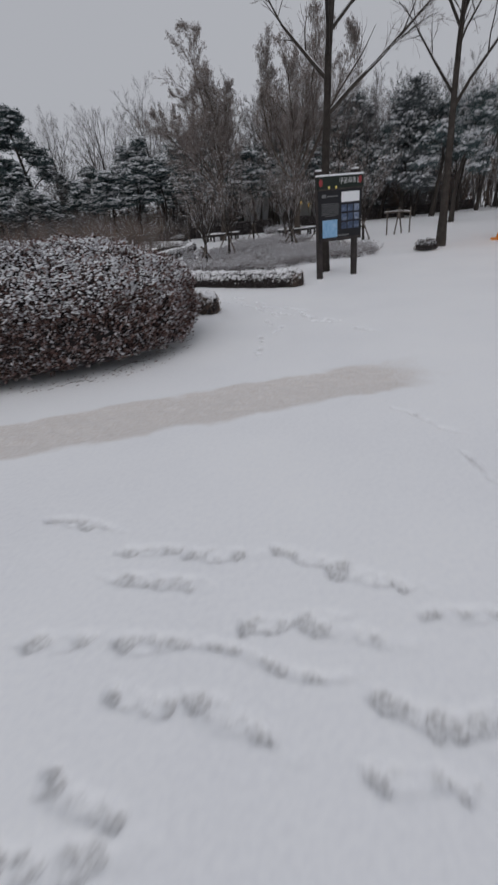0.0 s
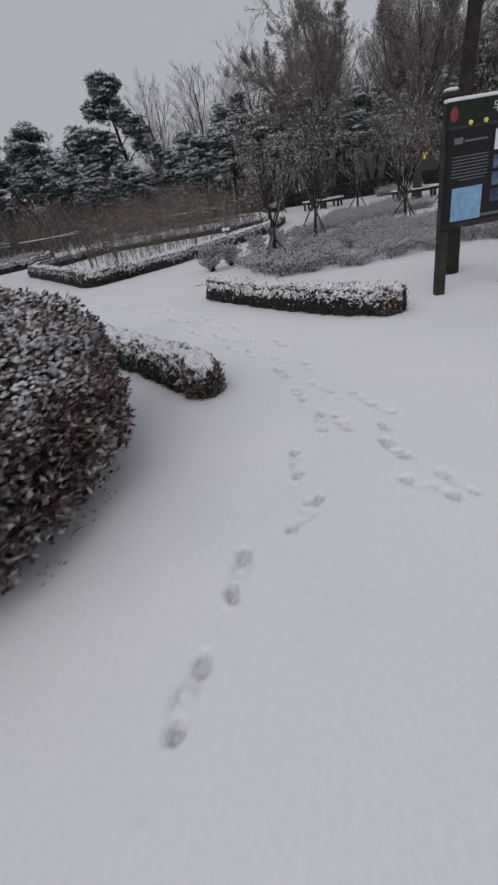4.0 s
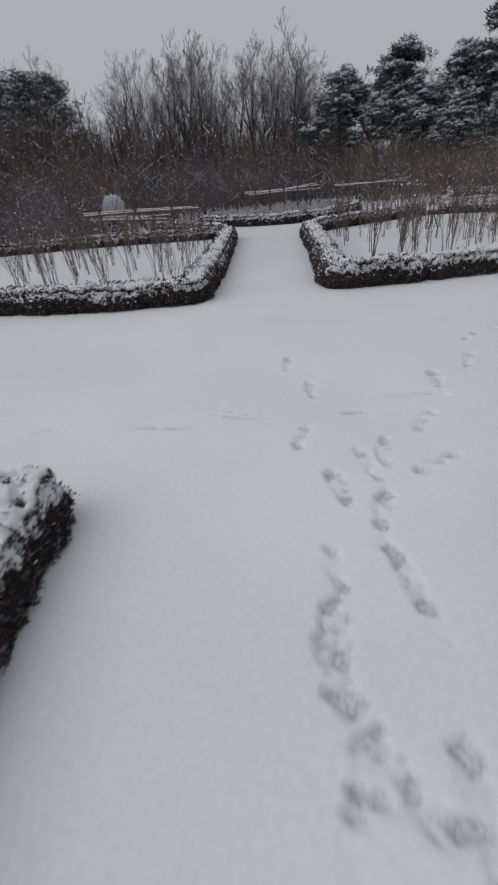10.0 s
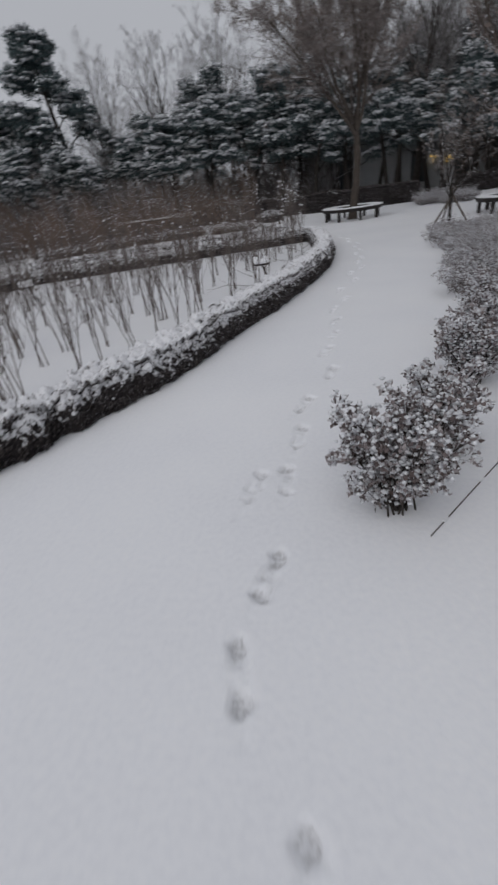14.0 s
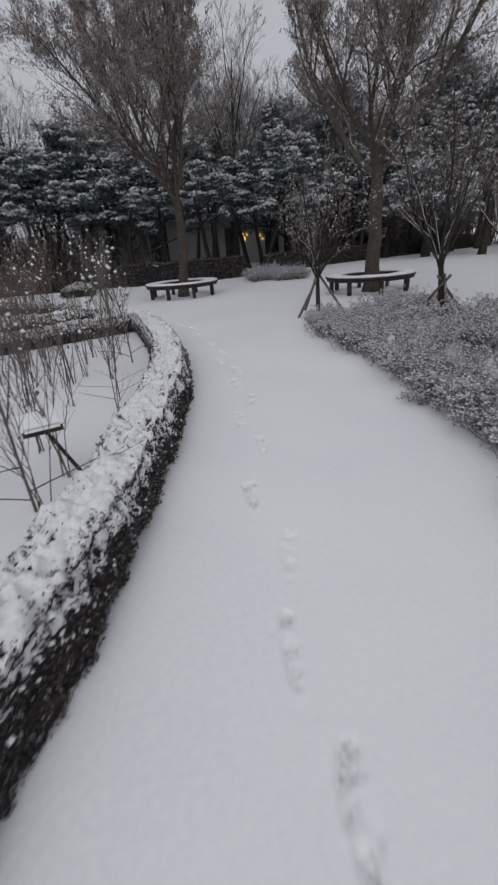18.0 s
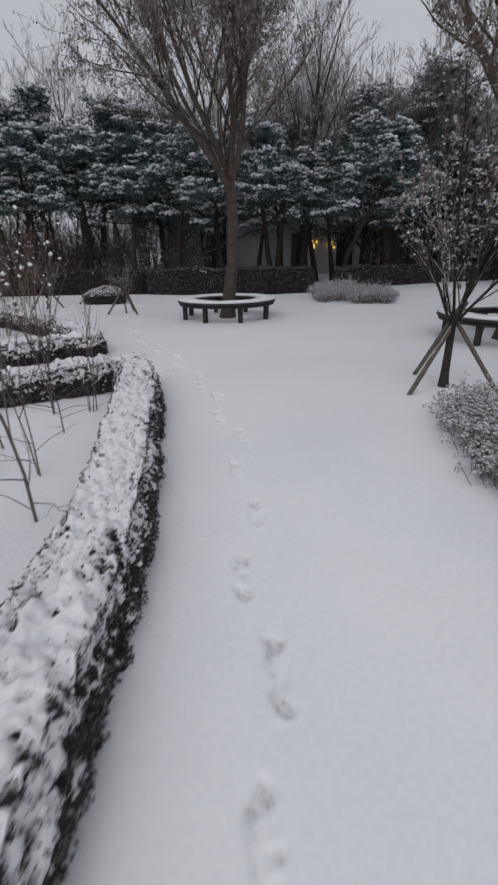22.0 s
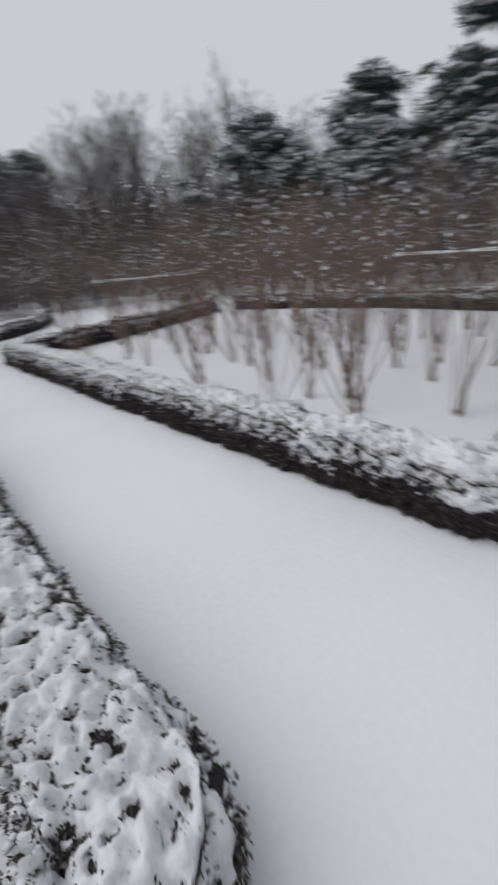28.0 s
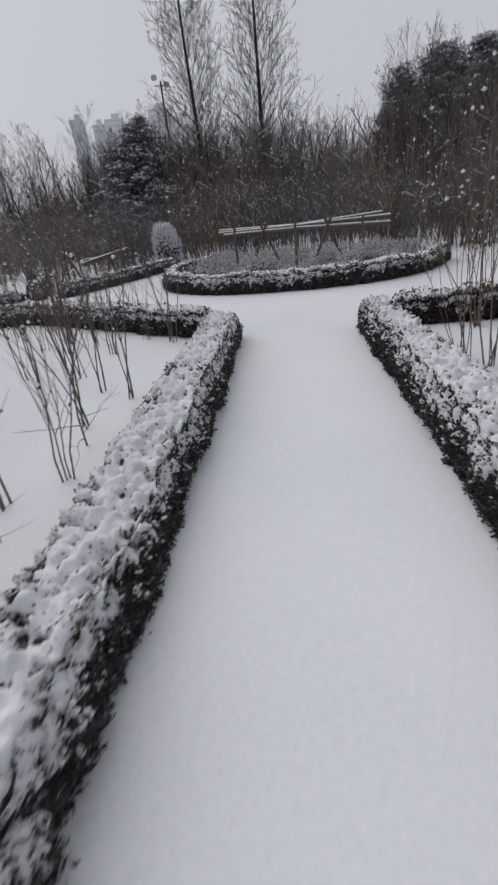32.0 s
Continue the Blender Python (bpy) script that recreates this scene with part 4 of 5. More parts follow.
def leafy_shrub(x, y, radius, height, seed, label, stems=34, leaves=9, name="leafy_shrub"):
    """Open evergreen shrub: crooked stems from one foot, each twig ending in a rosette of snow-dusted leaves."""
    r = np.random.default_rng(seed)
    ob = thing(name, x, y, 0, 0, label, "shrub", "leafy shrubs")
    a, lean = r.random(stems) * 6.28, np.sqrt(r.random(stems)) * radius / height * 1.15
    D = unit(np.stack([np.cos(a) * lean, np.sin(a) * lean, np.ones(stems)], -1))
    base = np.c_[r.normal(size=(stems, 2)) * radius * 0.16, np.full(stems, -0.02)]
    ln = height * r.uniform(0.55, 1.0, stems)
    P = [base]
    for _ in range(4):
        P.append(P[-1] + D * (ln / 4)[:, None])
        D = unit(D + r.normal(size=D.shape) * 0.16)
    P = np.stack(P, 1)
    R = np.full((stems, 1), 0.006) * np.linspace(1, 0.5, 5)[None]
    s1, r1 = branch(r, P, R, 6, (0.1, 1), (25, 68), 0.4, 0.7, 3, 0.15, 0.14)
    s1[..., 2] = np.maximum(s1[..., 2], 0.02)
    piece("stem", joined([tubes(P, R, 5), tubes(s1, r1, 3)]), BARK, ob, smooth=True)
    tips = np.concatenate([P[:, -1], s1[:, -1], s1[:, 1]])
    tips = tips[tips[:, 2] > height * 0.06]
    C = np.repeat(tips, leaves, 0) + r.normal(size=(len(tips) * leaves, 3)) * 0.011
    out = unit(tips * np.array([1, 1, 0.6])) + np.array([0, 0, 0.35])
    piece("rosette", cards(r, C, np.repeat(out, leaves, 0), 0.034, 0.019, 0.85), FROSTLEAF, ob, "dull leaves rimmed with snow")
    T = tips[r.random(len(tips)) < 0.85]
    T = np.repeat(T, 6, 0) + r.normal(size=(len(T) * 6, 3)) * 0.018 + np.array([0, 0, 0.016])
    piece("snow_tuft", lumps(r, T, 0.0135, 0.6), FROST, ob)
    return ob


GREYLEAF = "open leafy shrub with snow-dusted leaves beside the path"
for k, (x, y, rx, h) in enumerate([(-2.53, 14.77, 0.2, 0.58), (-2.2, 15.32, 0.16, 0.5), (-1.72, 16.3, 0.27, 0.54), (-1.3, 17.2, 0.3, 0.5), (-0.85, 18.3, 0.3, 0.45)]):
    leafy_shrub(x, y, rx, h, 340 + k, GREYLEAF)
for k, (x, y, rx, h) in enumerate([(-2.75, 8.72, 0.45, 0.66), (-3.4, 9.1, 0.5, 0.66), (-3.5, 8.35, 0.5, 0.62), (-6.75, 9.3, 0.5, 0.55)]):
    leafy_shrub(x, y, rx, h, 360 + k, "low leafy shrub dusted with snow beside a hedge", 70, 12)
spots, _ = along([(-0.75, 19.3), (-0.5, 20.4), (-0.2, 21.8), (0.05, 23.6), (0.25, 25.2), (0.9, 25.7)], 0.3)
for k, (x, y) in enumerate(spots):
    SPIREA.put(k * 3, x, y, k * 77, 0.68 + 0.25 * (k * 0.37 % 1))
for x, y, s in ((-0.95, 19.1, 0.9),):
    SPIREA.put(int(abs(x) * 10) % 5, x, y, x * 90, s)


def edging(points, label):
    """Low timber edging board standing a little out of the snow."""
    ob = thing("edging", *points[0], 0, 0, label, "edging")
    o = np.array([*points[0], 0.0])
    for a, b in zip(points[:-1], points[1:]):
        P = np.array([[(*a, 0.0), (*b, 0.0)]]) - o
        d = unit(P[0, 1] - P[0, 0])
        ln, mid = float(np.linalg.norm(P[0, 1] - P[0, 0])), P.mean(1)[0]
        turn = Matrix.Rotation(math.atan2(d[1], d[0]), 4, "Z")
        part("board", box(*mid[:2], -0.0215, ln, 0.015, 0.05, 0.005, turn), POST_WOOD, ob)
        for u in (-0.31, 0.22):
            q = mid + d * ln * u
            part("snow", box(*q[:2], 0.008, ln * 0.06, 0.022, 0.01, 0.004, turn), SNOW, ob)


edging([(-2.42, 14.55), (-1.92, 15.14), (-1.45, 16.2), (-0.75, 17.35), (-0.1, 18.35), (1.0, 19.75), (1.95, 20.95)], "dark timber edging topped with snow by a path corner")


# ---- trees ----
def bare_tree(seed, height, radius, label, twig=WOOD_TWIG, limbs=9, form="vase", group="woodland", bark=BARK, snow=False, fine=True, name="bare_tree"):
    def make():
        r = np.random.default_rng(seed)
        ob = thing(name, label=label, category="tree", group=group)
        n = 8
        trunk = stem(r, height * (0.92 if form == "spire" else 0.8), radius, n, *((0.006, 0.012) if form == "spire" else (0.04, 0.05)), 0.12)
        if form == "spire":
            l1 = branch(r, *trunk, limbs * 8, (0.13, 0.98), (46, 64), 0.23, 0.17, 4, 0.3, 0.06, 0.09)
            l2 = branch(r, *l1, 8, (0.15, 0.98), (25, 50), 0.4, 0.5, 3, 0.3, 0.08)
            l3 = branch(r, *l2, 3, (0.3, 1), (25, 45), 0.5, 0.7, 3, 0.2, 0.08)
        else:
            l1 = branch(r, *trunk, limbs, (0.28, 0.98), (22, 48), 0.52, 0.55, 5, 0.35, 0.10, 0.03)
            l2 = branch(r, *l1, 6, (0.25, 1), (20, 50), 0.5, 0.6, 4, 0.3, 0.12)
            l3 = branch(r, *l2, 6, (0.2, 1), (18, 45), 0.5, 0.65, 3, 0.25, 0.12)
        piece("trunk", tubes(*trunk, 7), bark, ob, smooth=True)
        piece("limb_mass", joined([tubes(*l1, 4)]), bark, ob, smooth=True)
        sets = [tubes(l2[0], np.maximum(l2[1], 0.008), 3), tubes(l3[0], np.maximum(l3[1], 0.006), 3)]
        if fine:
            l4 = branch(r, *l3, 3, (0.3, 1), (18, 45), 0.6, 0.7, 2, 0.2, 0.1)
            sets.append(tubes(l4[0], np.maximum(l4[1], 0.005), 3))
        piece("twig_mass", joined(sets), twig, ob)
        if snow:
            s = snow_lined([l1, l2], 0.6, 0.7, 0.85)
            if s:
                piece("snow", s, FROST, ob)
        return ob
    return make


def pine(seed, height, spread, label, pads=60, low=0.38, snow=1.0, group="pines", dense=150, lean=0.13, pad=1.0, needle=NEEDLE):
    def make():
        r = np.random.default_rng(seed)
        ob = thing("pine_tree", label=label, category="tree", group=group)
        trunk = stem(r, height * 0.95, 0.13 * height / 6, 9, lean, 0.7 * lean, 0.2)
        b = branch(r, *trunk, max(8, pads // 4), (low, 0.99), (55, 95), spread, 0.4, 4, 0.22, 0.16, 0.02)
        foot = b[0][:, :1]
        share = np.clip((foot[..., 2:] / height - low) / (1 - low), 0, 1)
        b = (foot + (b[0] - foot) * np.clip(1.2 - 0.85 * share, 0.3, 1.1), b[1])
        b2 = branch(r, *b, 3, (0.35, 1), (25, 70), 0.5, 0.6, 3, 0.15, 0.15)
        piece("trunk", tubes(*trunk, 8), BARK, ob, smooth=True)
        piece("branch_mass", joined([tubes(*b, 5), tubes(*b2, 4)]), BARK, ob, smooth=True)
        ends = np.concatenate([b[0][:, -1], b2[0][:, -1], b2[0][:, 1], trunk[0][:, -1], trunk[0][:, -1] - np.array([0, 0, 0.06 * height])])
        ends = ends[r.permutation(len(ends))[:pads]]
        size = height / 6 * pad * r.uniform(0.3, 0.66, len(ends))
        # each pad is a loose cluster of needle clumps
        sub = 5
        c = np.repeat(ends, sub, 0) + r.normal(size=(len(ends) * sub, 3)) * np.repeat(size, sub)[:, None] * np.array([0.5, 0.5, 0.22])
        s = np.repeat(size, sub) * r.uniform(0.35, 0.65, len(c))
        per = max(20, dense // sub)
        q = unit(r.normal(size=(len(c), per, 3))) * r.random((len(c), per, 1)) ** 0.45 * np.array([1, 1, 0.6])
        C = (c[:, None] + q * s[:, None, None]).reshape(-1, 3)
        D = (q * np.array([1, 1, 1.1]) + np.array([0, 0, 0.35])).reshape(-1, 3)
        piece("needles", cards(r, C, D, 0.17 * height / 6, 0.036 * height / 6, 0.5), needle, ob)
        m = int(per * 0.42 * snow)
        if m:
            a, rad = r.random((len(c), m)) * 6.28, np.sqrt(r.random((len(c), m))) * 0.95
            lift = 0.6 * np.sqrt(np.clip(1 - rad ** 2, 0, 1)) + 0.04
            S = c[:, None] + np.stack([np.cos(a) * rad, np.sin(a) * rad, lift], -1) * s[:, None, None]
            S = S[r.random(len(c)) < 0.62].reshape(-1, 3)
            S = S + r.normal(size=S.shape) * 0.02
            piece("snow", lumps(r, S, 0.078 * height / 6, 0.45), FROST, ob)
        return ob
    return make


PINE = Kind([pine(200 + i, 6.0, 0.34, "snow-laden pine with layered dark needle pads", 46 + 6 * (i % 3), 0.3 + 0.07 * (i % 3), dense=260) for i in range(5)])
LONE_PINE = Kind([pine(211, 11.4, 0.25, "tall open pine with clumps of snowy needles", 58, 0.42, 0.8, dense=300, lean=0.03, pad=0.78)])
CONIFER = Kind([pine(220 + i, 7.0, 0.26, "dense dark conifer lightly dusted with snow", 120, 0.14, 0.5, "dark conifers", 170, 0.03, 1.0, HAZED_NEEDLE) for i in range(2)])
WOODS = Kind([bare_tree(230 + i, 10.0, 0.14, "bare woodland tree with fine grey-brown twigs", limbs=9 + i % 3) for i in range(5)])
FARWOODS = Kind([bare_tree(240 + i, 13.0, 0.18, "tall bare tree standing far behind the garden", HAZED_TWIG, limbs=12, group="far trees") for i in range(3)])
SPIRE = Kind([bare_tree(250 + i, 16.5, 0.2, "tall narrow bare metasequoia", DRY_TWIG, 13, "spire", "metasequoias") for i in range(2)])


def brush(seed, label):
    def make():
        r = np.random.default_rng(seed)
        ob = thing("undergrowth", label=label, category="shrub", group="undergrowth")
        n = 34
        base = np.c_[r.normal(size=(n, 2)) * 0.5, np.full(n, -0.03)]
        D = unit(np.stack([r.normal(size=n) * 0.22, r.normal(size=n) * 0.22, np.ones(n)], -1))
        h = r.uniform(1.0, 2.4, n)
        P = [base]
        for _ in range(4):
            P.append(P[-1] + D * (h / 4)[:, None])
            D = unit(D + r.normal(size=D.shape) * 0.13)
        P = np.stack(P, 1)
        R = np.where(np.arange(n) < 6, 0.027, 0.012)[:, None] * np.linspace(1, 0.35, 5)[None]
        s1 = branch(r, P, R, 6, (0.2, 1), (20, 55), 0.33, 0.7, 3, 0.2, 0.12)
        s2 = branch(r, *s1, 4, (0.3, 1), (20, 55), 0.5, 0.8, 2, 0.1, 0.1)
        piece("twig_mass", joined([tubes(P, R, 3), tubes(*s1, 3), tubes(*s2, 3)]), BROWN_TWIG if seed % 4 == 0 else WOOD_TWIG, ob)
        tips = np.concatenate([s1[0][:, -1], s2[0][:, -1]])
        tips = tips[r.random(len(tips)) < 0.03]
        piece("snow_tuft", lumps(r, tips, 0.023, 0.7), FROST, ob)
        # snow lying along the flatter branches
        flat = np.argsort(np.abs(s1[0][:, -1, 2] - s1[0][:, 0, 2]))[:int(len(s1[0]) * 0.12)]
        piece("snow_cap", tubes(s1[0][flat] + np.array([0, 0, 0.008]), s1[1][flat] * 0.6 + 0.0055, 3), FROST, ob)
        return ob
    return make


BRUSH = Kind([brush(260 + i, "thick brown leafless undergrowth flecked with snow") for i in range(4)])

r = np.random.default_rng(77)
# undergrowth behind the beds
for line, gap, size in (
    ([(-19.5, 6.0), (-20.5, 14.0), (-21.0, 22.0), (-19.0, 28.5), (-15.0, 33.5), (-9.5, 36.6)], 0.95, 1.0),
    ([(-22.5, 5.0), (-23.5, 14.0), (-24.0, 23.0), (-21.5, 30.5), (-16.5, 36.5), (-11.0, 39.0)], 1.1, 1.15),
    ([(-26.5, 3.0), (-27.0, 14.0), (-27.0, 25.0), (-24.0, 33.0), (-18.0, 39.0)], 1.3, 1.3),
    ([(-16.0, 9.0), (-17.8, 13.5), (-19.0, 17.0)], 1.0, 0.8),
    ([(-30.0, 0.0), (-30.5, 10.0), (-31.0, 20.0), (-28.5, 31.0), (-22.0, 40.0), (-15.0, 45.0)], 1.3, 2.0),
    ([(-28.0, 44.5), (-14.0, 47.0), (-4.0, 48.5)], 1.3, 1.6),
    ([(-28.0, 49.5), (-14.0, 50.5), (-4.0, 51.6)], 1.4, 2.0),
    ([(-4.0, 59.5), (6.0, 61.0), (18.0, 60.0)], 1.5, 2.9),
    ([(-15.0, 44.8), (-8.0, 45.0), (-1.5, 45.4)], 0.9, 1.2),
    ([(8.5, 46.0), (14.0, 46.5), (22.0, 48.0)], 0.9, 1.3),
    ([(12.0, 49.0), (17.0, 48.5), (22.0, 47.5)], 1.3, 2.1),
    ([(-32.5, 0.0), (-33.5, 8.0), (-33.0, 17.0)], 1.2, 2.5),
    ([(-30.0, -12.0), (-32.0, -6.0), (-31.0, 2.0)], 1.3, 2.0),
    ([(13.0, 50.0), (24.0, 49.0), (26.0, 38.0), (24.0, 26.0), (19.0, 14.0)], 1.5, 2.3),
    ([(-39.5, 18.0), (-39.0, 28.0), (-35.0, 38.0), (-29.0, 46.0)], 1.5, 2.5),
    ([(-44.0, 0.0), (-44.0, 18.0), (-43.0, 32.0), (-36.0, 46.0)], 1.9, 3.0),
):
    xy, h = along(line, gap)
    for x, y in xy:
        BRUSH.put(int(r.integers(0, 9)), x + r.normal() * 0.35, y + r.normal() * 0.35, r.random() * 360, size * r.uniform(0.75, 1.2))
# pines: x, y, height
for i, (x, y, h) in enumerate([
    (-8.4, 43.0, 7.6), (-6.2, 43.3, 6.7), (-4.2, 42.2, 5.6), (-2.2, 42.6, 6.2), (-0.2, 43.6, 6.0), (1.8, 41.9, 6.4), (3.2, 43.2, 5.4), (4.6, 41.2, 5.8), (6.6, 43.4, 6.4),
    (-15.6, 41.8, 4.8), (-17.8, 42.6, 5.2), (-20.2, 39.6, 5.6), (-22.6, 38.4, 6.4), (-24.6, 36.0, 7.0), (-18.6, 38.6, 5.0), (-25.8, 45.0, 9.1), (-22.8, 46.2, 8.2), (-28.4, 43.4, 8.0), (-30.8, 41.6, 6.6), (-21.0, 42.5, 6.0),
    (-12.0, 46.5, 6.6), (-9.2, 47.0, 7.8), (-6.0, 46.6, 7.4), (-3.0, 47.2, 7.6), (0.0, 47.6, 7.8), (3.0, 47.2, 7.8), (-14.6, 47.2, 5.8), (10.6, 47.6, 8.6),
    (9.4, 44.6, 8.0), (12.5, 43.0, 8.4), (-10.4, 42.5, 5.6), (-13.6, 43.8, 5.0), (15.0, 38.0, 8.0), (12.0, 27.5, 6.0),
]):
    PINE.put(i * 3 + 1, x, y, 47 * i, h / 6.0)
LONE_PINE.put(0, -17.5, 46.0, 30)
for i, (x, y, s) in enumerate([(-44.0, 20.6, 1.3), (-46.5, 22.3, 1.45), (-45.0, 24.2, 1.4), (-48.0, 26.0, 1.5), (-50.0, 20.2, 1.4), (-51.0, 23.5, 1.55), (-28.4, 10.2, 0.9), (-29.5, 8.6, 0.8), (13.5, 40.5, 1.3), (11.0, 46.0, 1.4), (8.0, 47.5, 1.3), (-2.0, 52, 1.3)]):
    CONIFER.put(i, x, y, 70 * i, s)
# woodland edge
for poly, gap, size, kind in (
    ([(-36, 26), (-30, 27), (-25, 34), (-29, 40), (-38, 34)], 2.1, (0.62, 0.82), WOODS),
    ([(-40, 2), (-29, 3), (-30, 19), (-38, 20)], 2.0, (0.5, 0.68), WOODS),
    ([(-39, 20), (-31, 19.5), (-29, 27), (-37, 27)], 2.3, (0.5, 0.72), WOODS),
    ([(-27, 44), (-12, 46), (-3, 47), (-2, 54), (-26, 54)], 2.7, (0.55, 0.75), WOODS),
    ([(-3, 58), (-2, 47), (2, 47), (16, 48), (20, 58)], 2.9, (0.95, 1.2), WOODS),
    ([(4, 44), (22, 38), (26, 50), (8, 52)], 2.6, (0.8, 1.1), WOODS),
    ([(16, 16), (20, 14), (27, 36), (20, 38)], 3.0, (0.8, 1.1), WOODS),
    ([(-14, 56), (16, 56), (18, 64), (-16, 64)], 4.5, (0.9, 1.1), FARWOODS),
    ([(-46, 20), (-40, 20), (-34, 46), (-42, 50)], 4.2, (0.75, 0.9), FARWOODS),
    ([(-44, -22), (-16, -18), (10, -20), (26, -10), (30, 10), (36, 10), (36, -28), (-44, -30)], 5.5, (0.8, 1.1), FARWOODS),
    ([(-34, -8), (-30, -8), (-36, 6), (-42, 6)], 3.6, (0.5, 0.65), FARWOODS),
):
    fill(kind, poly, gap, 80 + int(abs(poly[0][0])) + len(poly), size, 0.9, 0.3)
for x, y, s in ((-29.2, -0.5, 0.66), (-32.0, -0.6, 0.74), (-30.5, -3.0, 0.66), (-31.6, 4.0, 0.58), (-28.0, -5.0, 0.6), (-26.0, -3.0, 0.5), (-32.2, 7.0, 0.5)):
    WOODS.put(int(abs(x)) % 5, x, y, x * 77, s)
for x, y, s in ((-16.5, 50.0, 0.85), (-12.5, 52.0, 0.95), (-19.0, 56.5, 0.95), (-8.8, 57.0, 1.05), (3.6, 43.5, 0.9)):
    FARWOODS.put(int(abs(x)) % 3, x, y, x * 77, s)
SPIRE.put(0, -35.2, 10.4, 0)
SPIRE.put(1, -36.9, 13.9, 100, 0.97)


def tree_at(name, x, y, height, radius, label, fork, limbs, seed, leafy=0, bark=BARK, lean=0.04, length=0.5, twig=DRY_TWIG, angle=(25, 55), snow=True, droop=0.0, trunk_taper=0.3):
    """A single tree near the path: trunk, limbs, twigs, snow along the limbs."""
    r = np.random.default_rng(seed)
    ob = thing(name, x, y, 0, r.random() * 360, label, "tree")
    trunk = stem(r, height, radius, 9, lean, 0.016, trunk_taper)
    l1 = branch(r, *trunk, limbs, (fork, 0.97), angle, length, 0.6, 6, 0.28, 0.09, droop)
    l2 = branch(r, *l1, 6, (0.25, 1), (22, 55), 0.45, 0.55, 5, 0.2, 0.12, droop)
    l3 = branch(r, *l2, 5, (0.2, 1), (20, 55), 0.5, 0.6, 4, 0.12, 0.14, droop * 2)
    l4 = branch(r, *l3, 3, (0.3, 1), (20, 50), 0.6, 0.65, 3, 0.05, 0.12, droop * 3)
    piece("trunk", tubes(*trunk, 12), bark, ob, smooth=True)
    for i in range(limbs):
        piece("limb", tubes(l1[0][i:i + 1], l1[1][i:i + 1], 7), bark, ob, smooth=True)
    piece("branch_mass", tubes(*l2, 5), bark, ob, smooth=True)
    piece("twig_mass", joined([tubes(l3[0], np.maximum(l3[1], 0.004), 3), tubes(l4[0], np.maximum(l4[1], 0.003), 3)]), twig, ob)
    if snow:
        s = snow_lined([l1, l2, l3], 0.6, 0.72, 0.8)
        if s:
            piece("snow", s, FROST, ob)
    if leafy:
        pts = np.concatenate([l4[0].reshape(-1, 3), l3[0].reshape(-1, 3)])
        pts = pts[r.integers(0, len(pts), leafy)] + r.normal(size=(leafy, 3)) * 0.04
        piece("withered_leaves", cards(r, pts, np.tile([0.0, 0, -1.0], (leafy, 1)), 0.10, 0.022, 0.55), WILLOW_LEAF, ob)
    return ob


def willow(x, y, seed, height, radius, fork, leaders, label, leaves, turn=0, bend=0.0, crown=4.4, shift=0.0):
    """Broad willow: bent trunk, a few heavy leaders, a dome of fine twigs with withered leaves."""
    r = np.random.default_rng(seed)
    ob = thing("willow_tree", x, y, 0, turn, label, "tree")
    t = np.linspace(0, 1, 11)
    P = np.stack([bend * np.sin(t * 2.6) + r.normal(size=11) * 0.012, r.normal(size=11) * 0.02, -0.05 + t * (fork + 0.05)], -1)[None]
    R = (radius * (1 - 0.3 * t) * (1 + 0.4 * np.exp(-t * 12)))[None]
    middle = np.array([shift, 0, fork + (height - fork) * 0.40])
    size = np.array([crown, crown, height - middle[2]])

    def domed(level):
        d = (level[0] - middle) / size
        k = np.linalg.norm(d, axis=-1, keepdims=True)
        return middle + d * np.where(k > 0.75, (0.75 + 0.3 * np.tanh((k - 0.75) / 0.5)) / np.maximum(k, 1e-6), 1) * size, level[1]

    up = (height - fork) / fork
    l1 = domed(branch(r, P, R, leaders, (0.66, 1.0), (14, 58), up * 1.05, 0.6, 10, 0.3, 0.1, 0.05, 0.1))
    l1 = (l1[0] + np.array([shift, 0, 0]) * np.linspace(0, 1, 10)[None, :, None] ** 1.2, l1[1])
    l2 = domed(branch(r, *l1, 11, (0.1, 1), (18, 55), 0.42, 0.5, 7, 0.28, 0.12, 0.02))
    l3 = domed(branch(r, *l2, 9, (0.1, 1), (18, 52), 0.46, 0.58, 4, 0.2, 0.13))
    l4 = domed(branch(r, *l3, 5, (0.15, 1), (16, 48), 0.6, 0.65, 3, 0.1, 0.13))
    piece("trunk", tubes(P, R, 14), WILLOW_BARK, ob, smooth=True)
    for i in range(leaders):
        piece("limb", tubes(l1[0][i:i + 1], l1[1][i:i + 1], 9), WILLOW_BARK, ob, smooth=True)
    piece("branch_mass", tubes(*l2, 5), WILLOW_BARK, ob, smooth=True)
    piece("twig_mass", joined([tubes(l3[0], np.maximum(l3[1], 0.005), 3), tubes(l4[0], np.maximum(l4[1], 0.0035), 3)]), DRY_TWIG, ob)
    s = snow_lined([l1, l2], 0.5, 0.7, 0.9)
    if s:
        piece("snow", s, FROST, ob)
    pts = np.concatenate([l4[0].reshape(-1, 3), l3[0].reshape(-1, 3)])
    pts = pts[r.integers(0, len(pts), leaves)] + r.normal(size=(leaves, 3)) * 0.04
    piece("withered_leaves", cards(r, pts, np.tile([0.0, 0, -1.0], (leaves, 1)), 0.085, 0.022, 0.6), WILLOW_LEAF, ob)
    return ob


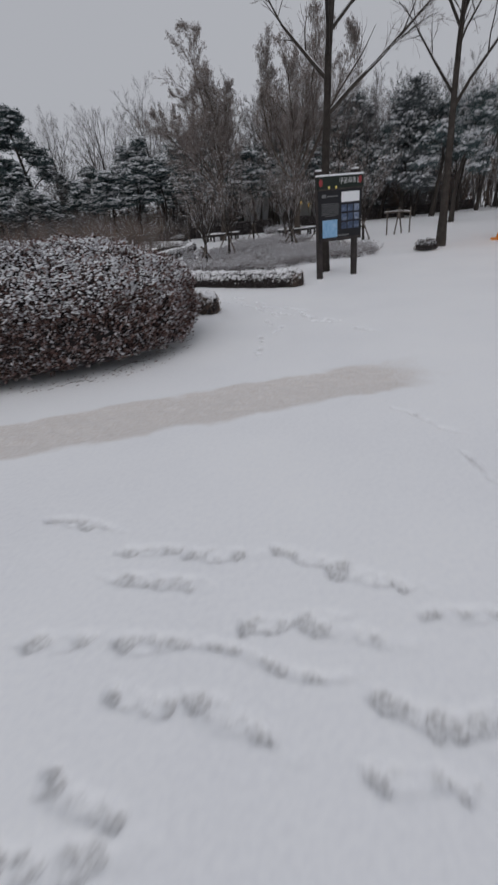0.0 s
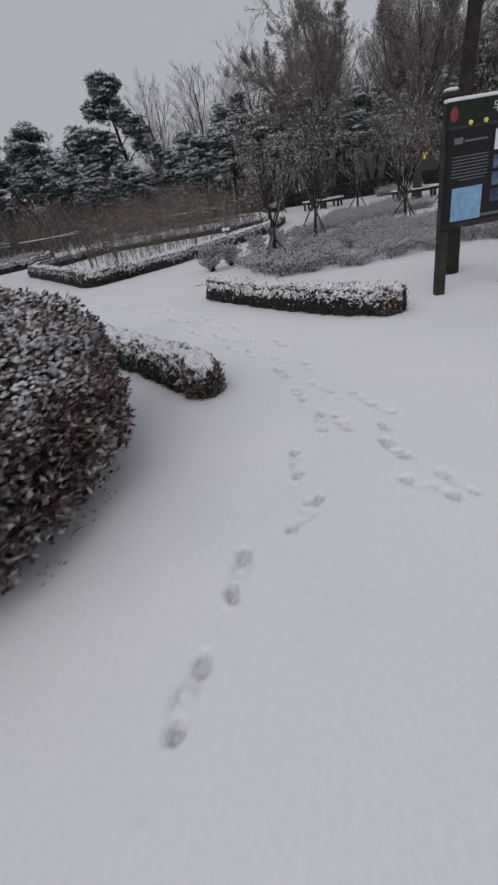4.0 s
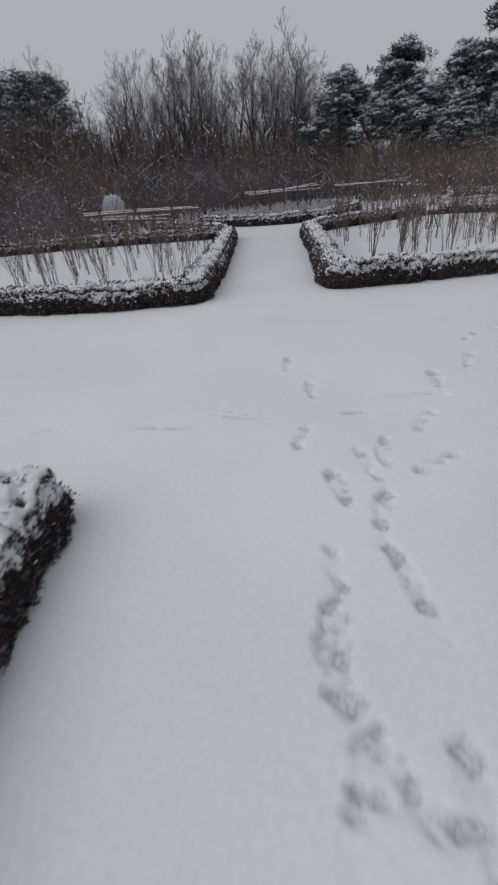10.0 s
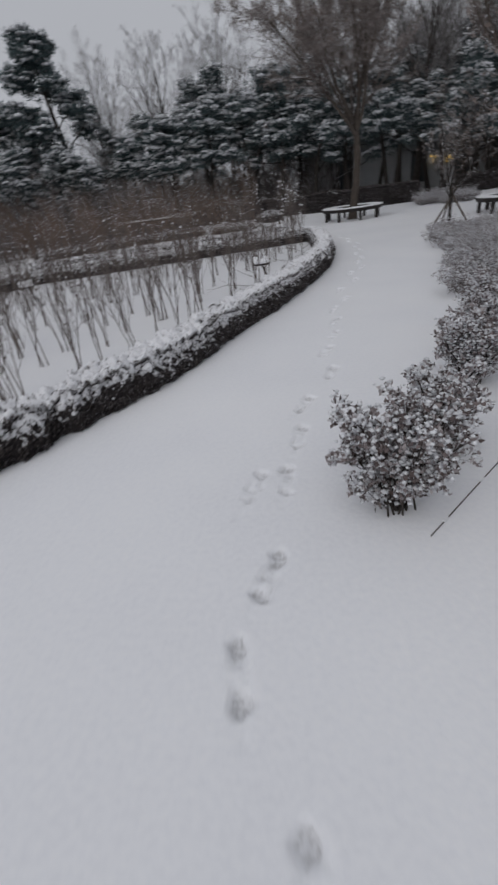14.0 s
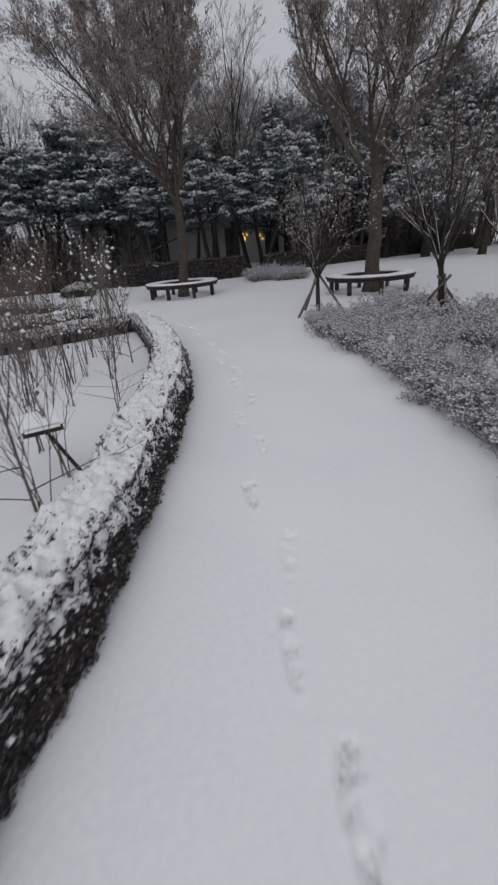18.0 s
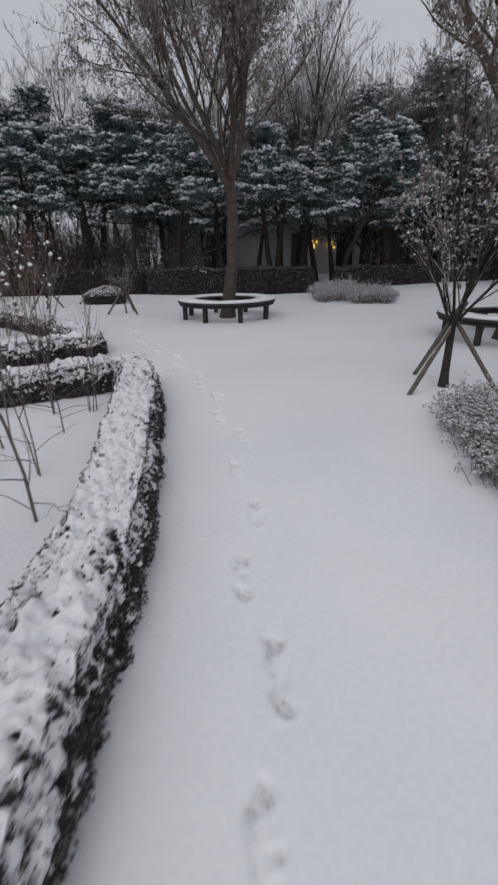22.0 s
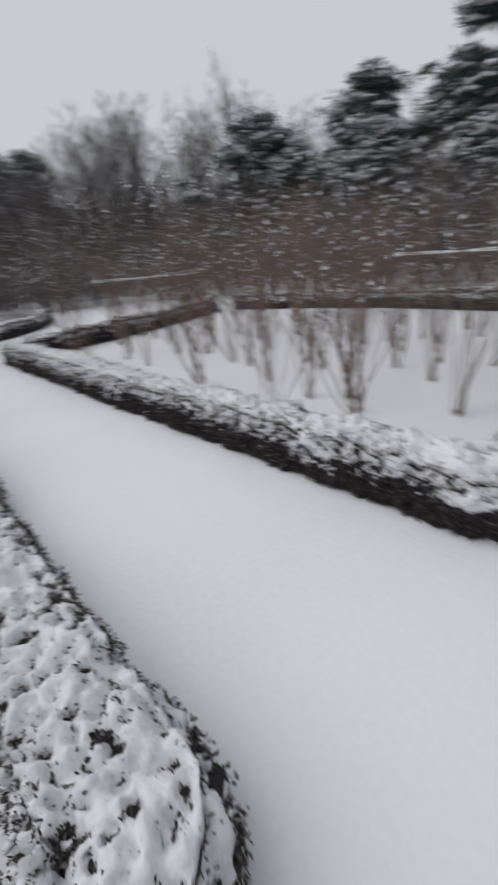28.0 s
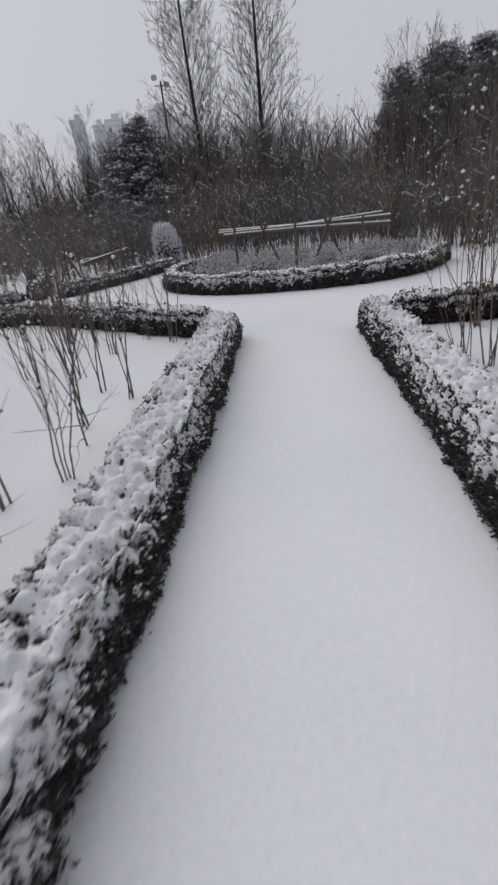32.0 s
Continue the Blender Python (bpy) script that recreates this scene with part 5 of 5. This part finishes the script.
willow(-1.05, 32.9, 301, 12.2, 0.15, 3.3, 7, "large willow with withered leaves growing through a ring bench", 70000, 0, 0.2, 5.0, -0.6)
willow(3.5, 28.9, 306, 12.0, 0.19, 3.4, 7, "tall willow with withered leaves inside a ring bench", 55000, 0, 0.06, 3.5, 0.7)
tree_at("ginkgo_tree", 2.05, 11.7, 8.4, 0.108, "dark bare tree behind the notice board with snow-lined limbs", 0.38, 13, 303, 0, BARK, 0.006, 0.42, angle=(42, 68))
tree_at("ginkgo_tree", 6.3, 15.0, 8.0, 0.125, "dark bare leaning tree with snow-lined limbs", 0.42, 11, 304, 0, BARK, 0.02, 0.42, angle=(36, 62))


def young_tree(seed, label):
    def make():
        r = np.random.default_rng(seed)
        ob = thing("young_tree", label=label, category="tree", group="staked young trees")
        n = 5
        trunk = stem(r, 0.85, 0.052, 5, 0.03, 0.03, 0.7)
        l1 = branch(r, *trunk, 8, (0.7, 1), (14, 48), 3.4, 0.5, 7, 0.3, 0.06, 0.05)
        l2 = branch(r, *l1, 9, (0.15, 1), (20, 48), 0.42, 0.5, 4, 0.4, 0.08)
        l3 = branch(r, *l2, 6, (0.2, 1), (20, 45), 0.5, 0.7, 3, 0.3, 0.08)
        piece("trunk", tubes(*trunk, 8), BARK, ob, smooth=True)
        piece("limb_mass", joined([tubes(*l1, 5), tubes(*l2, 4)]), BARK, ob, smooth=True)
        piece("twig_mass", tubes(l3[0], np.maximum(l3[1], 0.003), 3), DRY_TWIG, ob)
        s = snow_lined([l1, l2], 0.6, 0.7, 0.9)
        if s:
            piece("snow", s, FROST, ob)
        pts = np.concatenate([l3[0][:, -1], l3[0][:, 1], l2[0][:, -1]])
        k = r.random(len(pts))
        piece("withered_leaves", cards(r, pts[k < 0.8], np.tile([0, 0, -0.4], ((k < 0.8).sum(), 1)), 0.065, 0.036, 0.9), WILLOW_LEAF, ob)
        piece("snow_tuft", lumps(r, pts[k > 0.6], 0.014, 0.7), FROST, ob)
        return ob
    return make


YTREE = Kind([young_tree(310 + i, "young staked tree with snow-tufted twigs") for i in range(3)])


def tripod(x, y, turn, spread=0.55, height=0.95, label="three wooden stakes bound together round a young trunk"):
    """Three leaning stakes tied near their tops."""
    r = np.random.default_rng(int(abs(x * 31 + y * 17)))
    ob = thing("tree_stakes", x, y, 0, turn, label, "stakes", "tree stakes")
    for i in range(3):
        a = i * 2.094 + 0.2 * r.normal()
        foot = np.array([math.cos(a), math.sin(a), 0]) * spread
        foot[2] = -0.03
        tie = np.array([math.cos(a + 2.6) * 0.05, math.sin(a + 2.6) * 0.05, height])
        top = tie + (tie - foot) * 0.13
        P = np.array([[foot, foot * 0.5 + tie * 0.5, tie, top, top + (top - tie) * 0.01]])
        piece("stake", tubes(P, np.array([[0.026, 0.025, 0.025, 0.024, 0.001]]), 8), STAKE_WOOD, ob, smooth=True)
        S = P[:, :4] + np.array([0, 0, 0.02])
        piece("snow", tubes(S, np.array([[0.004, 0.013, 0.013, 0.008]]), 5), FROST, ob, smooth=True)
    ring = np.array([[(0.05 * math.cos(t), 0.05 * math.sin(t), height + 0.01 * (t % 2)) for t in np.linspace(0, 6.3, 9)]])
    piece("tie", tubes(ring, np.full((1, 9), 0.012), 5), POST_WOOD, ob, smooth=True)
    return ob


# x, y, turn, tree size, spread and height of the stakes
for i, (x, y, turn, s, spread, high) in enumerate([
    (-1.08, 15.0, 20, 1.1, 0.44, 0.6), (-0.42, 18.5, 200, 0.95, 0.6, 1.0), (2.15, 19.4, 50, 1.1, 0.55, 0.75), (0.85, 26.4, 200, 0.95, 0.6, 0.82), (2.4, 24.6, 10, 1.2, 0.5, 0.6),
    (4.2, 24.7, 60, 1.1, 0.6, 0.75), (-3.62, 34.35, 190, 0.4, 0.5, 0.72), (-6.15, 36.3, 100, 0.4, 0.5, 0.72), (3.4, 16.6, 10, 1.0, 0.5, 0.6), (5.4, 21.0, 40, 1.1, 0.5, 0.7),
]):
    tripod(x, y, turn, spread, high)
    YTREE.put(i, x, y, turn * 3, s)


# ---- ring benches ----
def ring_bench(x, y, turn, label):
    ob = thing("ring_bench", x, y, 0, turn, label, "bench", "ring benches round trees")
    ro, ri, h, n = 1.17, 0.74, 0.43, 48

    def ring(r0, r1, z0, z1, wob=0.0, seed=0):
        a = np.arange(n) * 2 * np.pi / n
        V = []
        for rad, z in ((r0, z0), (r1, z0), (r1, z1), (r0, z1)):
            V.append(np.stack([np.cos(a) * rad, np.sin(a) * rad, np.full(n, z)], 1))
        V = np.concatenate(V)
        if wob:
            V[2 * n:, 2] += wob * bumps(V[2 * n:] * 1.0, 0.2, seed)
        i = np.arange(n)
        j = (i + 1) % n
        F = [np.stack([k * n + i, k * n + j, ((k + 1) % 4) * n + j, ((k + 1) % 4) * n + i], 1) for k in range(4)]
        return V, np.concatenate(F)

    slats = ((1.035, 1.17), (0.887, 1.022), (0.74, 0.874))
    for a, b in slats:
        piece("seat_slat", ring(a, b, h - 0.045, h), BENCH_WOOD, ob)
    piece("apron", ring(1.10, 1.135, h - 0.11, h - 0.046), BENCH_WOOD, ob)
    piece("inner_apron", ring(0.78, 0.81, h - 0.11, h - 0.046), BENCH_WOOD, ob)
    piece("snow", ring(0.752, 1.158, h + 0.001, h + 0.028, 0.02, 4), SNOW, ob, "snow lying on the seat", True)
    for i in range(8):
        a = i * math.pi / 4 + 0.2
        part("leg", box(math.cos(a) * 1.03, math.sin(a) * 1.03, (h - 0.046) / 2 - 0.01, 0.1, 0.085, h - 0.046 + 0.02, 0.006, Matrix.Rotation(a, 4, "Z")), BENCH_WOOD, ob)
    return ob


ring_bench(-1.05, 32.9, 0, "round dark wooden bench, snow on its seat, round a willow")
ring_bench(3.5, 29.0, 20, "round dark wooden bench, snow on its seat, ringing a tree")


# ---- notice board ----
def words(name, text, size, mat, parent, m, depth=0.002):
    cu = bpy.data.curves.new(name, "FONT")
    cu.body, cu.size, cu.extrude = text, size, depth
    cu.align_x, cu.align_y = "CENTER", "CENTER"
    tmp = bpy.data.objects.new(name, cu)
    scene.collection.objects.link(tmp)
    me = bpy.data.meshes.new_from_object(tmp.evaluated_get(bpy.context.evaluated_depsgraph_get()))
    bpy.data.objects.remove(tmp)
    me.materials.clear()
    me.materials.append(mat)
    ob = new(name, me)
    ob.parent, ob.matrix_basis = parent, m
    return ob


def notice_board():
    ob = thing("notice_board", 2.18, 10.62, 0, 20, "dark wooden notice board on two posts, snow on top", "sign board")
    W = 0.53
    for x in (-W + 0.06, W - 0.12):
        part("post", box(x, 0, 1.0, 0.11, 0.11, 2.04, 0.012), POST_WOOD, ob)
        part("post_cap", box(x, 0, 2.045, 0.15, 0.15, 0.05, 0.012), POST_WOOD, ob)
        bm = box(x, 0, 2.085, 0.13, 0.13, 0.04, 0.018)
        part("snow", bm, SNOW, ob)
    crest = part("crest_panel", box(0, -0.075, 1.86, 1.1, 0.04, 0.23, 0.008), PANEL_GREEN, ob, "dark green carved name panel")
    part("snow_ledge", box(0, -0.06, 1.99, 1.12, 0.10, 0.032, 0.012), SNOW, ob)
    part("panel", box(0, -0.075, 1.27, 1.04, 0.035, 0.92, 0.006), PANEL_BLACK, ob, "black printed information panel")
    part("rail", box(0, -0.07, 0.785, 1.06, 0.05, 0.06, 0.008), POST_WOOD, ob)
    part("rail", box(0, -0.07, 1.738, 1.06, 0.06, 0.03, 0.006), POST_WOOD, ob)
    f = -0.0955
    words("lettering", "무궁화동산", 0.115, PANEL_TEXT, ob, pose(0.22, f - 0.003, 1.87, 90, 0, 0))
    for x, z in ((-0.47, 1.86), (0.47, 1.88)):
        bm = bmesh.new()
        bmesh.ops.create_uvsphere(bm, u_segments=12, v_segments=8, radius=0.055)
        bmesh.ops.scale(bm, vec=(0.8, 0.3, 1.25), verts=bm.verts)
        bmesh.ops.translate(bm, vec=(x, f, z), verts=bm.verts)
        part("flower_emblem", bm, PETAL_RED, ob, "carved red flower")
    for x in (-0.28, -0.11):
        bm = bmesh.new()
        bmesh.ops.create_uvsphere(bm, u_segments=10, v_segments=6, radius=0.026)
        bmesh.ops.translate(bm, vec=(x, f, 1.77), verts=bm.verts)
        part("flower_emblem", bm, BUD_YELLOW, ob, "small yellow flower")
    part("notice", box(0.24, f, 1.58, 0.44, 0.006, 0.19), PANEL_WHITE, ob, "blank white notice")
    part("map", box(-0.26, f, 1.0, 0.36, 0.006, 0.34), PANEL_BLUE, ob, "blue site map")
    for i in range(8):
        part("text_bar", box(-0.25 + (0.03 if i == 7 else 0), f, 1.47 - i * 0.032, 0.42 if i < 7 else 0.3, 0.004, 0.011), PANEL_GREY, ob)
    part("text_bar", box(-0.4, f, 1.62, 0.1, 0.004, 0.06), PANEL_GREY, ob)
    part("text_bar", box(-0.2, f, 1.61, 0.26, 0.004, 0.02), PANEL_GREY, ob)
    for row in range(3):
        for col in range(3):
            part("photo", box(0.085 + col * 0.155, f, 1.37 - row * 0.165, 0.125, 0.006, 0.13), PANEL_PHOTO, ob)
    part("text_bar", box(0.05, f, 0.855, 0.32, 0.004, 0.03), PANEL_GREY, ob)


notice_board()


def plant_label(x, y, turn):
    ob = thing("plant_label", x, y, 0, turn, "small plant label on a slanting metal post, its plate under snow", "sign")
    P = np.array([[(0.17, 0.02, -0.04), (0.06, 0.01, 0.22), (-0.02, 0.0, 0.41), (-0.022, 0, 0.412)]])
    piece("post", tubes(P, np.array([[0.014, 0.014, 0.014, 0.001]]), 8), POST_WOOD, ob, smooth=True)
    tilt = Matrix.Rotation(radians(28), 4, "X")
    part("plate", box(-0.02, 0, 0.42, 0.26, 0.18, 0.014, 0.004, tilt), POST_WOOD, ob)
    part("snow", box(-0.02, 0, 0.45, 0.265, 0.185, 0.045, 0.02, tilt), SNOW, ob)


plant_label(-3.66, 20.8, 15)
plant_label(-8.2, 21.2, 40)


# ---- pole frames for trees behind the beds ----
def pole_frame(x, y, turn, length, height, label, poles=3, legs=4):
    r = np.random.default_rng(int(length * 100) + legs)
    ob = thing("pole_frame", x, y, 0, turn, label, "tree support", "pole frames")
    for i in range(poles):
        z = height + 0.05 * i - 0.03
        P = np.array([[(-length / 2 + r.normal() * 0.15, 0.05 * i, z), (0, 0.05 * i + r.normal() * 0.02, z + r.normal() * 0.03), (length / 2 + r.normal() * 0.15, 0.05 * i, z + r.normal() * 0.05)]])
        piece("pole", tubes(P, np.full((1, 3), 0.035), 8), STAKE_WOOD, ob, smooth=True)
        piece("snow", tubes(P + np.array([0, 0, 0.03]), np.full((1, 3), 0.02), 6), SNOW, ob, smooth=True)
    for i in range(legs):
        u = (i + 0.5) / legs * length - length / 2
        for sgn in ((-1, 1) if i % 2 else (0,)):
            P = np.array([[(u + sgn * 0.35, sgn * 0.3, -0.03), (u, 0, height), (u - sgn * 0.05, -sgn * 0.05, height + 0.12)]])
            piece("stake", tubes(P, np.full((1, 3), 0.032), 7), STAKE_WOOD, ob, smooth=True)
    return ob


FRAME = "horizontal wooden poles on stakes, lined with snow"
pole_frame(-16.0, 23.3, 92, 3.8, 0.92, FRAME, 3, 5)
pole_frame(-16.9, 16.9, 20, 3.6, 0.6, FRAME, 3, 3)
pole_frame(-16.5, 29.5, 60, 3.6, 0.85, FRAME, 2, 3)
pole_frame(-15.5, 16.6, 50, 3.4, 0.85, FRAME, 2, 3)
pole_frame(-9.6, 34.8, 20, 3.6, 0.85, FRAME, 2, 3)
pole_frame(7.4, 22.5, 10, 1.7, 0.95, FRAME, 1, 3)


# ---- tall orange marker ----
def orange_marker():
    ob = thing("orange_marker", 9.25, 14.7, 0, 12, "tall orange tapering sheet-clad marker standing in snow", "marker")
    bm = bmesh.new()
    b = [bm.verts.new((sx * 0.95, sy * 0.8, 0.06)) for sx, sy in ((-1, -1), (1, -1), (1, 1), (-1, 1))]
    t = [bm.verts.new((sx * 0.12, sy * 0.12, 5.2)) for sx, sy in ((-1, -1), (1, -1), (1, 1), (-1, 1))]
    for i in range(4):
        bm.faces.new((b[i], b[(i + 1) % 4], t[(i + 1) % 4], t[i]))
    bm.faces.new(t)
    bm.faces.new(b[::-1])
    bmesh.ops.bevel(bm, geom=bm.edges[:], offset=0.03, segments=2, affect="EDGES")
    part("cone_body", bm, ORANGE, ob)
    part("base_plate", box(0, 0, 0.03, 2.1, 1.8, 0.08, 0.015), ORANGE, ob)


orange_marker()


# ---- building behind the pines ----
def building():
    ob = thing("low_building", 7.0, 56.0, 0, -4, "low pale building with dark glazing and warm lit windows", "building")
    part("wall", box(0, 0, 1.7, 20, 5, 3.4, 0.02), WALL_PALE, ob)
    part("roof", box(0, -0.3, 3.52, 21, 6.2, 0.25, 0.03), WALL_DARK, ob)
    part("snow", box(0, -0.3, 3.7, 20.8, 6.0, 0.12, 0.04), SNOW, ob)
    for i in range(14):
        part("wall_panel", box(-9.3 + i * 1.43, -2.515, 1.62, 1.4, 0.03, 3.1, 0.004), WALL_PALE, ob)
    for x, glass in ((-6.6, GLASS_DARK), (-1.0, GLASS_DARK), (2.1, GLASS_DARK), (4.6, GLASS_DARK), (6.1, GLASS_TEAL), (8.2, GLASS_DARK)):
        w = part("window", box(x, -2.55, 1.5, 1.1, 0.06, 2.1, 0.01), WALL_DARK, ob)
        part("pane", box(x, -2.59, 1.5, 0.96, 0.02, 1.96), glass, w)
    for x, z, h in ((-0.15, 2.05, 0.1), (-0.02, 1.75, 0.3), (0.16, 2.0, 0.14), (1.0, 1.75, 0.42), (1.18, 1.9, 0.2), (1.36, 1.65, 0.14)):
        part("lit_window", box(x, -2.63, z, 0.1, 0.03, h), LAMP_YELLOW, ob)


building()


# ---- far apartment towers ----
def tower(x, y, turn, w, d, h, wall, label, floors):
    ob = thing("apartment_tower", x, y, 0, turn, label, "building", "far towers")
    part("wall", box(0, 0, h / 2, w, d, h), wall, ob)
    part("roof_block", box(w * 0.1, 0, h + 1.8, w * 0.4, d * 0.5, 3.6), wall, ob)
    for i in range(floors):
        part("window_band", box(0, 0, (i + 0.6) * h / floors, w * 0.9, d + 0.5, h / floors * 0.35), HAZED_BAND, ob)


tower(-325.2, -257.8, 128, 10, 9, 75, HAZED_GREY, "grey high-rise tower faint in the snowy distance", 22)
for x, y, w, h in ((-335.2, -246.2, 9.4, 71), (-342.8, -236.6, 14.8, 74), (-350.1, -226.9, 9.2, 70), (-363.0, -208.5, 16.0, 78)):
    tower(x, y, 128, w, 9, h, TOWER_PALE, "pale high-rise block faint in the snowy distance", 22)


# ---- floodlight mast beyond the woods ----
def floodlight_mast(x, y, turn):
    ob = thing("floodlight_mast", x, y, 0, turn, "tall grey mast with two floodlight heads beyond the trees", "lamp post")
    P = np.array([[(0, 0, -0.1), (0, 0, 4.0), (0, 0, 8.0), (0, 0, 11.9)]])
    piece("pole", tubes(P, np.array([[0.12, 0.11, 0.09, 0.07]]), 10), WALL_DARK, ob, smooth=True)
    part("crossarm", box(0, 0, 11.6, 1.2, 0.1, 0.1, 0.02), HAZED_BAND, ob)
    for sx in (-0.5, 0.5):
        part("lamp_head", box(sx, -0.12, 11.95 + sx * 0.5, 0.45, 0.25, 0.4, 0.05, Matrix.Rotation(radians(-25), 4, "X")), HAZED_BAND, ob)


floodlight_mast(-46.0, 1.1, -50)


# ---- litter on the snow ----
def fallen_twig(x, y, turn, length, seed):
    r = np.random.default_rng(seed)
    ob = thing("fallen_twig", x, y, 0, turn, "thin dark twig lying on the snow", "twig", "fallen twigs")
    t = np.linspace(0, 1, 6)
    P = np.stack([(t - 0.5) * length, np.sin(t * 3.0) * length * r.uniform(0.08, 0.25), np.full(6, 0.006) + 0.008 * np.sin(t * 3.1)], -1)[None]
    fork = branch(r, P, np.full((1, 6), 0.0015), 2, (0.3, 0.8), (30, 60), 0.35, 0.7, 3, 0.0, 0.1)
    fork[0][..., 2] = np.clip(fork[0][..., 2], 0.004, 0.02)
    piece("stem", joined([tubes(P, np.full((1, 6), 0.0016), 4), tubes(*fork, 3)]), BARK, ob)


for k, (x, y, turn, length) in enumerate([(-2.33, 27.74, 115, 0.08), (-2.26, 27.72, 100, 0.06), (-2.61, 27.42, 30, 0.06), (-2.92, 29.04, 60, 0.09), (-2.72, 28.86, 20, 0.06),
                                          (-1.38, 5.0, 35, 0.42), (-1.1, 5.35, 50, 0.25), (-1.9, 4.55, 20, 0.2), (-0.8, 5.9, 70, 0.12)]):
    fallen_twig(x, y, turn, length, 500 + k)


def leaf_litter():
    """Dead leaves scattered under the edge of the azalea."""
    r = np.random.default_rng(520)
    ob = thing("leaf_litter", -2.9, 5.9, 0, 0, "dead leaves fallen on thin snow under a shrub", "leaves", kind="stuff")
    a = r.uniform(-2.4, 0.5, 420)
    k = r.uniform(0.74, 0.96, 420)
    C = np.stack([2.25 * np.sign(np.cos(a)) * np.abs(np.cos(a)) ** 0.77 * k, 1.66 * np.sign(np.sin(a)) * np.abs(np.sin(a)) ** 0.77 * k, np.full(420, 0.006)], -1)
    D = np.stack([r.normal(size=420), r.normal(size=420), np.full(420, 0.05)], -1)
    piece("dry_leaf", cards(r, C, D, 0.03, 0.012, 0.1), AZALEA_LEAF, ob)


leaf_litter()


def grass_tuft(x, y, seed):
    """Flattened dark grass showing through the snow."""
    r = np.random.default_rng(seed)
    ob = thing("grass_tuft", x, y, 0, 0, "flattened dark grass showing through the snow", "grass")
    n = 110
    C = np.c_[r.normal(size=n) * 0.06, r.normal(size=n) * 0.03, np.full(n, 0.003)]
    D = np.stack([r.normal(size=n), r.normal(size=n) * 0.6, r.uniform(0.0, 0.2, n)], -1)
    piece("leaves", cards(r, C, D, 0.03, 0.006, 0.2), HEDGE_LEAF, ob)
    S = np.c_[r.normal(size=(30, 2)) * np.array([0.06, 0.03]), np.full(30, 0.01)]
    piece("snow_tuft", lumps(r, S, 0.012, 0.5), SNOW, ob)


grass_tuft(-2.37, 13.13, 530)
